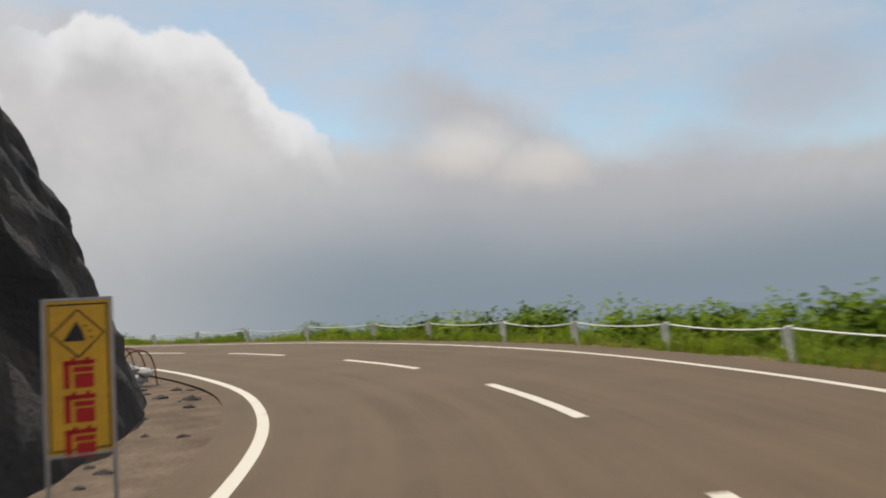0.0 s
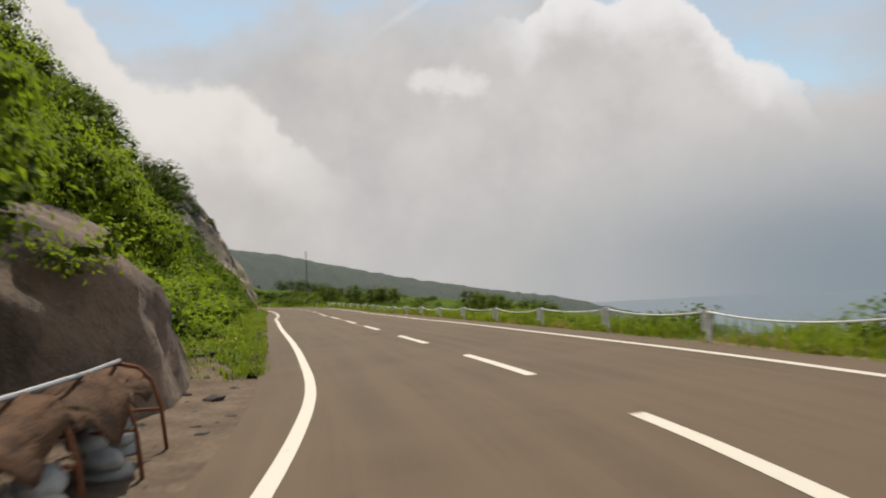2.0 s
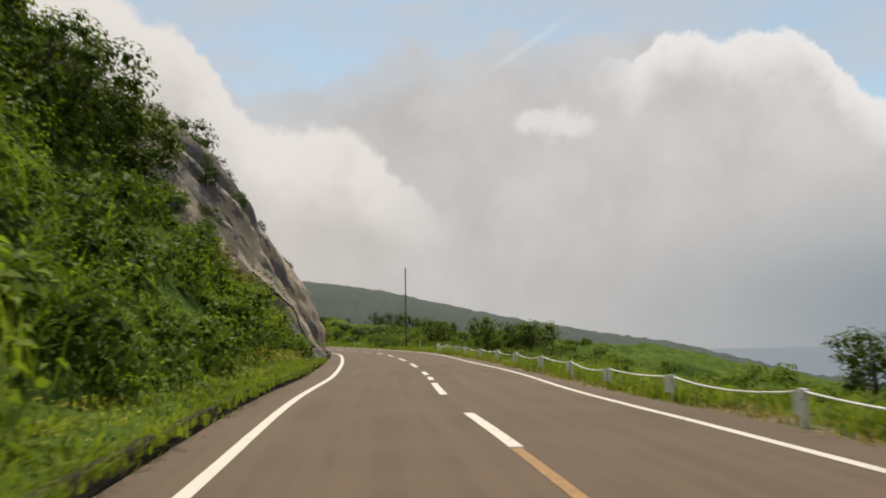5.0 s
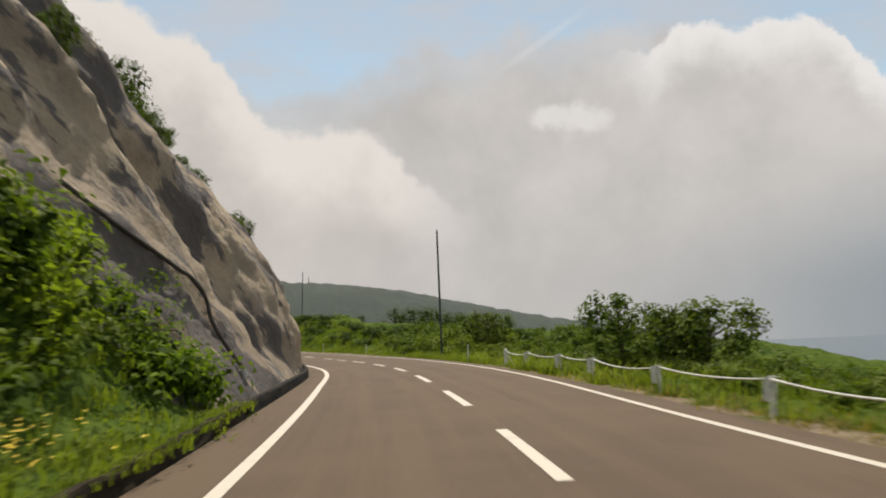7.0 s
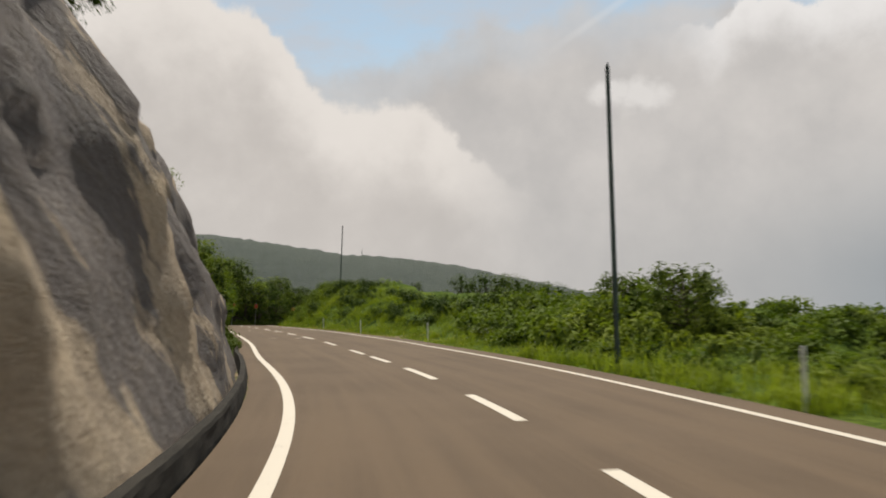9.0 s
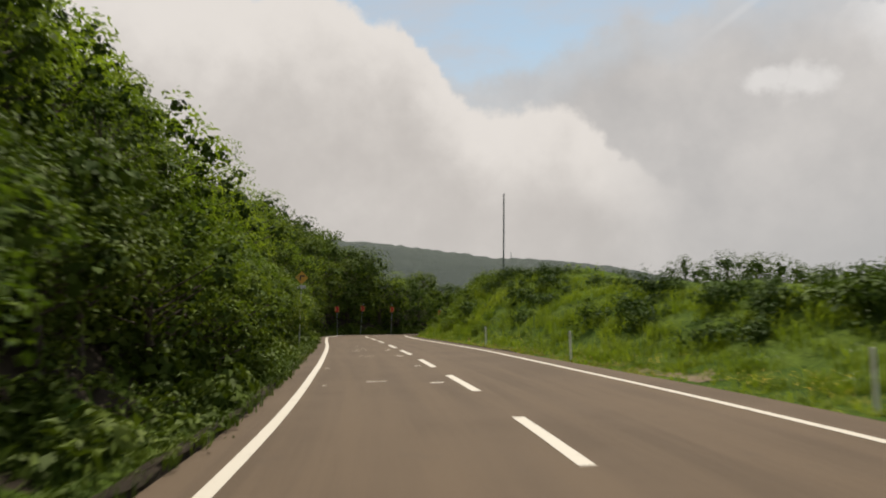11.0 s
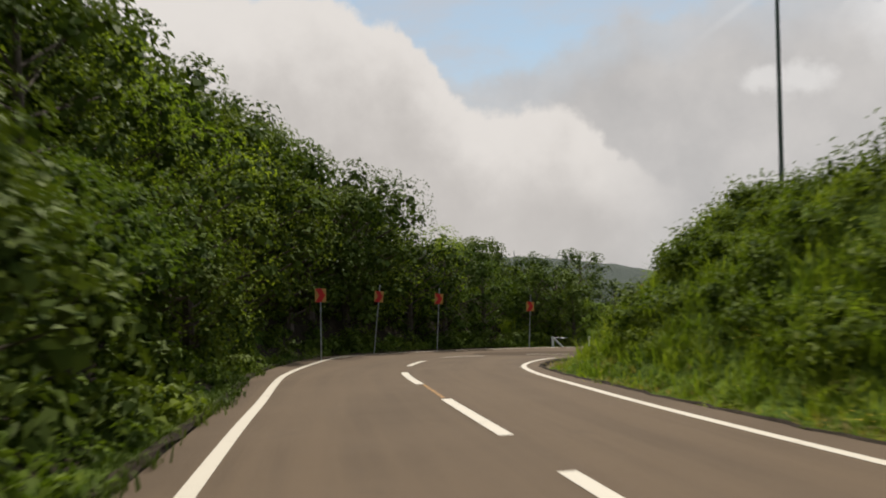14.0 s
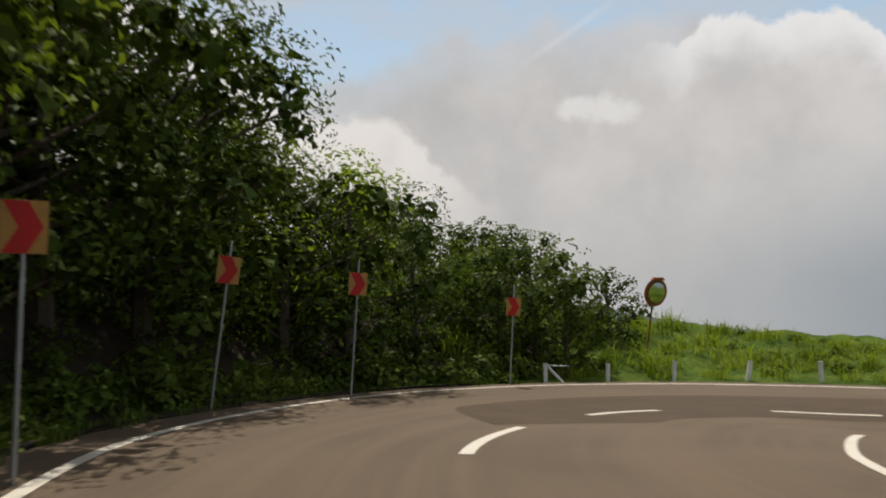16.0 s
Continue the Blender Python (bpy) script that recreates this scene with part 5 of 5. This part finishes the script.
def rail_d(s):
    return float(edge_r(s)) + float(np.interp(s, [0, 40, 60, 85, 120, 143], [0.7, 0.6, 0.4, 0.35, 0.75, 0.75]))


heads = []
for s in POSTS:
    d = rail_d(s)
    x, y = spot(s, d)
    z = float(land(x, y)[0]) + 0.02
    tx, ty = np.interp(s, S, TAN[:, 0]), np.interp(s, S, TAN[:, 1])
    e = thing("rail_post", (float(x), float(y), z), "weathered grey concrete post with a white board and cap", "post", "posts of the rope rail", math.degrees(math.atan2(ty, tx)) - 90 + 90)
    e.rotation_euler = (radians(rng.normal(0, 2.0)), radians(rng.normal(0, 2.0)), e.rotation_euler[2])
    e.scale[2] = float(np.interp(s, [35, 51, 65, 84, 104, 113, 127, 137], [0.66, 0.72, 0.68, 0.57, 0.54, 0.66, 0.62, 0.7])) / 0.755
    put_part("column", COLUMN, e), put_part("face_plate", PLATE, e, "white painted board"), put_part("bracket", BRACKET, e), put_part("cap", CAP, e)
    heads.append(Vector((float(x), float(y), z + 0.7 * e.scale[2])))
ex, ey = spot(143.7, rail_d(143.7))
ez = float(land(ex, ey)[0])
end = thing("rail_end_post", (float(ex), float(ey), ez), "white painted end post with a slanting brace and footing", "post", "", 10)
part("column", box(0.14, 0.12, 1.0, (0, 0, 0.3), bevel=0.012), WHITE, end)
part("brace", rod((0.32, -0.15, 0.0), (0.03, 0, 0.6), 0.055, 0.05, 8), WHITE, end)
part("footing", box(0.75, 0.3, 0.12, (-0.05, 0, 0.02), bevel=0.02), GREY, end, "grey concrete footing")
heads.append(Vector((float(ex), float(ey), ez + 0.72)))
for a, b in zip(heads, heads[1:]):
    sag = rng.uniform(0.05, 0.14)
    e = part("rail_rope", tube([a.lerp(b, k / 8) - Vector((0, 0, sag * k / 2 * (1 - k / 8))) for k in range(9)], 0.019, 6), ROPE)
    tagged(e, "white rope slung between the rail posts", "rope", "ropes of the rail")

# white delineator posts beside the verge
for s, d in [(149.8, 4.5), (178.2, 5.35), (191.4, 4.75), (204.6, 4.7)]:
    x, y = spot(s, d)
    e = thing("delineator", (float(x), float(y), float(land(x, y)[0])), "slim white roadside marker post with a dark band", "post", "marker posts")
    part("post", rod((0, 0, -0.2), (0, 0, 0.96), 0.035, 0.035, 10), WHITE, e)
    part("reflector", rod((0, 0, 0.78), (0, 0, 0.86), 0.039, 0.039, 10), GREY, e, "grey reflector band")

# ---- poles ----
for x, y, top, r, lean in [(-5.8, 132.6, 7.9, 0.072, 0.0), (-35.3, 200.5, 11.7, 0.075, 2.5)]:
    z = float(land(x, y)[0])
    e = thing("pole", (x, y, z), "tall bare dark green pole standing in the grass", "pole", "bare poles")
    e.rotation_euler[1] = radians(lean)
    part("shaft", rod((0, 0, -0.3), (0, 0, top - z), r, r * 0.75, 12), POLE, e)
    part("tip", rod((0, 0, top - z), (0, 0, top - z + 0.12), r * 0.8, r * 0.3, 10), POLE, e)
e = thing("mast", (-519, 1865, 92), "thin far mast on the wooded hill", "mast")
part("shaft", rod((0, 0, 0), (0, 0, 54), 0.9, 0.7, 6), POLE, e)


# ---- signs ----
def polygon(pts, depth, bm=None):
    """An upright flat shape in the local x-z plane, facing -y, with a thickness."""
    bm = bm or bmesh.new()
    f = bm.faces.new([bm.verts.new((x, 0, z)) for x, z in pts])
    r = bmesh.ops.extrude_face_region(bm, geom=[f])
    bmesh.ops.translate(bm, vec=(0, depth, 0), verts=[v for v in r["geom"] if isinstance(v, bmesh.types.BMVert)])
    bmesh.ops.recalc_face_normals(bm, faces=bm.faces)
    return bm


def shift(bm, y, z=0.0, x=0.0):
    bmesh.ops.translate(bm, vec=(x, y, z), verts=bm.verts)
    return bm


def facing(at, eye):
    """The turn about z that lets local -y look from at to eye."""
    return math.degrees(math.atan2(eye[1] - at[1], eye[0] - at[0])) + 90


for x, y, zc, above, lean in [(-51.3, 200.8, 2.5, 0.0, 0.5), (-52.6, 207.8, 2.6, 0.3, 6.5), (-50.9, 211.4, 2.45, 0.3, 4.0), (-47.6, 216.7, 1.95, 0.38, 4.0)]:
    z = float(land(x, y)[0])
    e = thing("chevron_sign", (x, y, z), "faded yellow board with a red chevron on a white pipe post", "road sign", "chevron signs", facing((x, y), (-43, 188)))
    e.rotation_euler[1] = radians(lean)
    part("post", rod((0, 0.04, -0.3), (0, 0.04, zc - z + 0.27 + above), 0.023, 0.023, 10), STEEL, e)
    b = part("board", box(0.42, 0.02, 0.52, (0, 0, zc - z), bevel=0.006), BRONZE, e, "faded amber reflective board")
    part("chevron", shift(polygon([(-0.185, 0.255), (0.035, 0.255), (0.175, 0.0), (0.035, -0.255), (-0.185, -0.255), (-0.045, 0.0)], 0.004), -0.015, zc - z), RED, b, "red chevron pointing right")

x, y = -35.36, 168.65
z = float(land(x, y)[0])
e = thing("bend_sign", (x, y, z), "faded orange diamond sign with a dark bent arrow and a plate", "road sign", "", facing((x, y), (-28, 160)))
e.rotation_euler[1] = radians(3)
h = 3.5 - z
part("post", rod((0, 0.04, -0.3), (0, 0.04, h + 0.25), 0.028, 0.028, 12), STEEL, e)
b = part("board", shift(polygon([(0, 0.3), (0.3, 0), (0, -0.3), (-0.3, 0)], 0.02), 0, h), WORN, e, "faded orange diamond board")
part("arrow", shift(polygon([(-0.1, -0.13), (-0.04, -0.13), (-0.04, 0.055), (0.06, 0.055), (0.06, 0.015), (0.145, 0.085), (0.06, 0.155), (0.06, 0.115), (-0.1, 0.115)], 0.004), -0.006, h), BLACK, b)
b = part("plate", box(0.4, 0.018, 0.14, (0, 0, h - 0.42), bevel=0.004), GREY, e, "small grey distance plate")
for i, w in enumerate((0.07, 0.07, 0.06, 0.05)):
    part("lettering_bar", box(w, 0.004, 0.09, (-0.14 + i * 0.09, -0.012, h - 0.42)), STEEL, b)

e = thing("rockfall_sign", (1.3, 6.74, float(land(1.3, 6.74)[0])), "yellow rockfall warning board with red characters in a steel frame", "road sign", "", facing((1.3, 6.74), (0, 0)))
b0 = float(land(1.3, 6.74)[0])
part("board", box(0.47, 0.015, 1.2, (0, 0, 1.11 - b0)), YELLOW, e, "yellow printed board")
brd = e.children[0]
for sx in (-0.247, 0.247):
    part("frame_side", box(0.024, 0.03, 1.75, (sx, 0, 0.85 - b0), bevel=0.005), STEEL, e)
part("frame_top", box(0.518, 0.03, 0.024, (0, 0, 1.722 - b0), bevel=0.005), STEEL, e)
part("frame_foot", box(0.518, 0.03, 0.024, (0, 0, 0.5 - b0), bevel=0.005), STEEL, e)
for sx in (-0.215, 0.215):
    part("border_line", box(0.012, 0.004, 1.15, (sx, -0.011, 1.11 - b0)), BLACK, brd)
for oz in (0.57, -0.57):
    part("border_line", box(0.418, 0.004, 0.012, (0, -0.011, 1.11 - b0 + oz)), BLACK, brd)
for sx in (-0.25, 0.25):
    part("leg", rod((sx, 0.45, -0.1), (sx, 0.02, 1.5 - b0), 0.014, 0.014, 8), STEEL, e)
dz = 1.45 - b0
for a, c in [((0, 0.19), (0.19, 0)), ((0.19, 0), (0, -0.19)), ((0, -0.19), (-0.19, 0)), ((-0.19, 0), (0, 0.19))]:
    part("diamond_edge", rod((a[0], -0.011, dz + a[1]), (c[0], -0.011, dz + c[1]), 0.006, 0.006, 6), BLACK, brd)
part("mountain_mark", shift(polygon([(-0.11, -0.06), (0.05, -0.06), (0.03, 0.02), (-0.01, 0.1), (-0.04, 0.05)], 0.004), -0.013, dz), BLACK, brd)
for i, (a, c) in enumerate([(0.04, 0.06), (0.07, 0.02), (0.08, -0.03)]):
    part("rock_mark", shift(polygon([(a, c), (a + 0.025, c + 0.005), (a + 0.02, c - 0.02)], 0.004), -0.013, dz), BLACK, brd)
for k in range(3):
    for w, hh, ox, oz in [(0.23, 0.035, 0, 0.09), (0.045, 0.2, -0.09, -0.01), (0.15, 0.04, 0.03, 0.035), (0.14, 0.11, 0.035, -0.055), (0.03, 0.06, 0.06, 0.1), (0.03, 0.06, -0.04, 0.1)]:
        part("lettering_bar", box(w, 0.004, hh, (ox, -0.012, 1.13 - b0 - k * 0.27 + oz)), RED, brd)

# ---- convex mirror ----
mx, my = -42.6, 225.7
mz = float(land(mx, my)[0])
e = thing("traffic_mirror", (mx, my, mz), "round convex traffic mirror with an orange rim on an orange post", "mirror", "", facing((mx, my), (-44.5, 200)) + 38)
ORANGE = plain("orange enamel", (0.34, 0.10, 0.03), (0.24, 0.08, 0.03), 5.0, 0.4)


def silver_build(n, p):
    n.put(p.inputs["Base Color"], n.mix(n.noise(where(n), 9.0, 3), (0.75, 0.77, 0.76, 1), (0.62, 0.64, 0.63, 1)))
    p.inputs["Metallic"].default_value, p.inputs["Roughness"].default_value = 1.0, 0.12


SILVER = material("mirror face", silver_build)
mh = 2.6 - mz
e.rotation_euler[0] = radians(13)
part("post", rod((0, 0.12, -0.3), (0, 0.12, mh + 0.5), 0.036, 0.036, 12), ORANGE, e)
bm = bmesh.new()
bmesh.ops.create_uvsphere(bm, u_segments=32, v_segments=24, radius=1.55)
bmesh.ops.delete(bm, geom=[v for v in bm.verts if v.co.z < 1.455], context="VERTS")
for f in bm.faces:
    f.smooth = True
bmesh.ops.transform(bm, matrix=pose(0, 1.43, mh, 90, 0, 0), verts=bm.verts)
face = part("mirror_face", bm, SILVER, e, "convex mirror surface")
bm = bmesh.new()
for i in range(28):
    a, c = i / 28 * 6.2832, (i + 1) / 28 * 6.2832
    rod((0.55 * math.cos(a), 0, mh + 0.55 * math.sin(a)), (0.55 * math.cos(c), 0, mh + 0.55 * math.sin(c))  , 0.014, 0.014, 6, bm)
part("rim", bm, ORANGE, e, "orange rim")
part("back_shell", rod((0, 0.0, mh), (0, 0.1, mh), 0.54, 0.36, 24), ORANGE, e)
part("hood", shift(polygon([(-0.32, 0.5), (0.32, 0.5), (0.22, 0.61), (-0.22, 0.61)], 0.12), -0.1, mh), ORANGE, e)

# posts past the bend
for i, (x, y, lean) in enumerate([(-46.6, 218.1, 0), (-44.7, 218.8, 2), (-42.6, 219.6, 5), (-40.3, 219.9, 12), (-38.2, 219.6, 0), (-36.2, 219.2, 3)]):
    z = float(land(x, y)[0])
    e = thing("bend_post", (x, y, z), "short weathered white post on the grass past the bend", "post", "posts past the bend", 15)
    e.rotation_euler[1] = radians(lean)
    part("column", box(0.12, 0.11, 0.75, (0, 0, 0.2), bevel=0.012), WHITE, e)
    part("cap", box(0.14, 0.13, 0.05, (0, 0, 0.595), bevel=0.01), GREY, e)
    if i == 0:
        part("brace", rod((0.55, 0, 0.0), (0.05, 0, 0.55), 0.05, 0.045, 8), WHITE, e)
        part("rail_stub", rod((0, 0, 0.55), (0.8, 0.1, 0.5), 0.02, 0.02, 6), STEEL, e)


# ---- pipe barricades with sandbags ----
def hoop(k):
    """Half outline of a barricade arch, from its top down to a foot."""
    return [(0.0, 1.0), (0.2, 0.95), (0.34, 0.8), (0.43, 0.5), (0.48, 0.0)][k]


def barricade(at, turn, seed):
    g = random.Random(seed)
    e = thing("pipe_barricade", at, "rusty arched pipe barricade weighted with pale sandbags", "barricade", "pipe barricades", turn)
    pts = [Vector((-hoop(k)[0], 0, hoop(k)[1])) for k in (4, 3, 2, 1, 0)] + [Vector((hoop(k)[0], 0, hoop(k)[1])) for k in (1, 2, 3, 4)]
    part("arch", tube(pts, 0.022), RUST, e)
    part("cross_bar", rod((-0.43, 0, 0.48), (0.43, 0, 0.48), 0.018, 0.018, 8), RUST, e)
    for i in range(3):
        bm = bmesh.new()
        bmesh.ops.create_icosphere(bm, subdivisions=3, radius=1.0)
        for v in bm.verts:
            w = noise.noise(v.co * 2.5 + Vector((seed, i, 0))) * 0.16
            v.co = Vector((v.co.x * (0.24 + w * 0.2), v.co.y * 0.19, max(v.co.z, -0.7) * (0.12 + w * 0.2)))
        bmesh.ops.transform(bm, matrix=pose(g.uniform(-0.1, 0.22), g.uniform(-0.12, 0.15), 0.09 + 0.15 * i, g.uniform(-12, 12), g.uniform(-12, 12), g.uniform(0, 180)), verts=bm.verts)
        for f in bm.faces:
            f.smooth = True
        part("sandbag", bm, BAG, e, "tied pale sandbag")
    return e


arch_tops = []
for i, s in enumerate([46.6, 48.1, 49.6, 51.1, 52.6, 54.1, 55.6]):
    u = float(np.interp(s, [46, 50, 54, 57], [1.0, 0.95, 1.0, 1.2]))
    x, y = spot(s, edge_l(s) - u)
    z = float(land(x, y)[0]) - 0.02
    tx, ty = np.interp(s, S, TAN[:, 0]), np.interp(s, S, TAN[:, 1])
    barricade((float(x), float(y), z), math.degrees(math.atan2(ty, tx)) - 90 + rng.uniform(-8, 8), i + 1)
    arch_tops.append(Vector((float(x), float(y), z + 1.0)))
for a, b in zip(arch_tops[1:], arch_tops[2:]):
    e = part("barricade_pipe", rod(a + Vector((0, 0, 0.03)), b + Vector((0, 0, 0.03)), 0.024, 0.024, 8), STEEL)
    tagged(e, "galvanised pipe lying across the barricades", "pipe", "barricade pipes")
NET = plain("brown mesh cloth", (0.045, 0.03, 0.022), (0.15, 0.085, 0.05), 3.0, 0.95, 0, 0.9, 0.02)


def netting(bays):
    """Brown cloth thrown over the arches, sagging between them, with a ragged hem."""
    rows = []
    for k, (a, b) in enumerate(zip(bays, bays[1:])):
        side = (b - a).cross(Vector((0, 0, 1))).normalized()
        for i in range(8):
            w = i / 8
            top = a.lerp(b, w) + Vector((0, 0, 0.05 - 0.16 * math.sin(math.pi * w)))
            pull = 1.0 - 0.18 * math.sin(math.pi * w)
            row = []
            for j in range(-10, 11):
                f = abs(j) / 10 * (2.3 + 1.5 * noise.noise(Vector(((k + w) * 2.6, 5.0 if j > 0 else 9.0, 2.0))))
                n0 = min(int(f), 3)
                o0, o1 = hoop(n0), hoop(n0 + 1)
                m = min(f - n0, 1.0)
                out, drop = o0[0] + (o1[0] - o0[0]) * m, 1.0 - (o0[1] + (o1[1] - o0[1]) * m)
                wrinkle = 0.07 * noise.noise(Vector((k * 3 + w * 5, j * 0.7, 9.0)))
                row.append(top + side * math.copysign(out * pull + 0.035 + wrinkle, j) * (abs(j) > 0) - Vector((0, 0, drop)))
            rows.append(row)
    n, m = len(rows), 21
    ob = new("barricade_net", mesh_of("barricade_net", [v for r in rows for v in r], grid_faces(n, m), NET, True))
    thick = ob.modifiers.new("thickness", "SOLIDIFY")
    thick.thickness = 0.008
    return tagged(ob, "brown mesh cloth draped over the pipe barricades", "netting")


netting(arch_tops[3:7])

# ---- stones below the rock face ----
def stone(seed):
    g = np.random.default_rng(seed)
    bm = bmesh.new()
    bmesh.ops.create_icosphere(bm, subdivisions=1, radius=1.0)
    v = np.array([tuple(q.co) for q in bm.verts]) * g.uniform(0.6, 1.15, (len(bm.verts), 1)) * (1.0, 0.8, 0.55)
    tri = np.array([[q.index for q in f.verts] + [f.verts[2].index] for f in bm.faces])
    bm.free()
    return v, tri


def rubble(name, n, s0, s1, u0, u1, r0, r1, mat, label):
    p, s_, u_ = scatter(rng, n, s0, s1, u0, u1, -1, 1.0, -0.02)
    vs, fs, k = [], [], 0
    shapes = [stone(i) for i in range(6)]
    for q in p:
        v, f = shapes[rng.integers(6)]
        a = rng.uniform(0, 6.28)
        m = np.array([[math.cos(a), math.sin(a), 0], [-math.sin(a), math.cos(a), 0], [0, 0, 1]])
        vs.append(v @ m * r0 * (r1 / r0)**(rng.uniform()**2) + q), fs.append(f + k)
        k += len(v)
    ob = new(name, mesh_of(name, np.vstack(vs), [tuple(f[:3]) for f in np.vstack(fs).tolist()], mat))
    return tagged(ob, label, "stones", kind="stuff")


rubble("rubble", 420, 14, 68, 0.15, 3.6, 0.03, 0.28, ROCK_SHADE, "broken brown stones fallen below the rock face")
rubble("cliff_rubble", 120, 126, 166, 0.2, 1.2, 0.03, 0.14, ROCK, "pale stones fallen below the cliff")

# ---- road repairs and debris ----
for s, d, w, l in [(202.0, -1.62, 0.34, 0.12), (201.7, -1.25, 0.16, 0.08), (201.2, -0.33, 0.22, 0.12), (205.9, -1.16, 0.18, 0.15), (207.8, -1.37, 0.14, 0.12), (185.8, -1.63, 0.5, 0.09), (191.0, -2.85, 0.16, 0.1), (185.3, -2.85, 0.1, 0.1), (184.8, -0.34, 0.3, 0.2),
                   (190.5, -0.2, 0.18, 0.14), (196.3, -0.24, 0.3, 0.2), (197.0, -1.45, 0.56, 0.07), (203.4, -1.37, 0.5, 0.08), (202.4, -0.22, 0.28, 0.14)]:
    m = ribbon("paint_fleck", s, s + l, d - w / 2, d + w / 2, 0.007, PAINT, 0.1, 2, road)
ribbon("old_orange_line", 89.0, 93.0, 0.16, 0.3, 0.005, OCHRE, 0.5, 2, road)
ribbon("old_orange_line", 80.6, 84.0, 0.12, 0.2, 0.005, OCHRE, 0.5, 2, road)
ribbon("old_orange_line", 223.4, 226.3, 0.24, 0.31, 0.005, OCHRE, 0.5, 2, road)

# ---- flowers on the verges ----
def petals(n, size=0.035):
    g = np.random.default_rng(n)
    vs, fs, k = [], [], 0
    for _ in range(n):
        c = np.array([g.normal(0, 0.28), g.normal(0, 0.28), g.uniform(0.18, 0.45)])
        for a in range(5):
            t = a * 1.2566 + g.uniform(0, 0.3)
            d, q = np.array([math.cos(t), math.sin(t), 0.25]), np.array([-math.sin(t), math.cos(t), 0.0])
            vs += [c, c + (d * 0.6 + q * 0.35) * size, c + d * size, c + (d * 0.6 - q * 0.35) * size]
            fs.append((k, k + 1, k + 2, k + 3))
            k += 4
    return np.array(vs), np.array(fs), np.zeros(len(fs))


BLOOM = [petals(13, 0.032), petals(18, 0.032), petals(10, 0.03)]
p, s_, u_ = scatter(rng, 46, 112.5, 119, 0.7, 2.2, -1, 1.0, -0.1)
strewn("yellow_flowers", BLOOM, p, rng.uniform(0.8, 1.3, len(p)), rng, [FLOWER], "small yellow flowers in the verge grass", "flowers")
p, s_, u_ = scatter(rng, 22, 164, 184, 1.2, 3.6, 1, 1.0, -0.15)
strewn("pale_flowers", BLOOM, p, rng.uniform(0.6, 1.0, len(p)), rng, [PALE], "pale flower heads among the roadside bushes", "flowers")
p, s_, u_ = scatter(rng, 60, 66, 110, 0.6, 2.6, -1)
strewn("verge_flowers", BLOOM, p, rng.uniform(0.7, 1.1, len(p)), rng, [FLOWER], "scattered yellow flowers on the verge", "flowers")
p, s_, u_ = scatter(rng, 60, 172, 262, 0.6, 2.4, 1)
strewn("mound_flowers", BLOOM, p, rng.uniform(0.6, 1.0, len(p)), rng, [FLOWER], "scattered yellow flowers below the mound", "flowers")
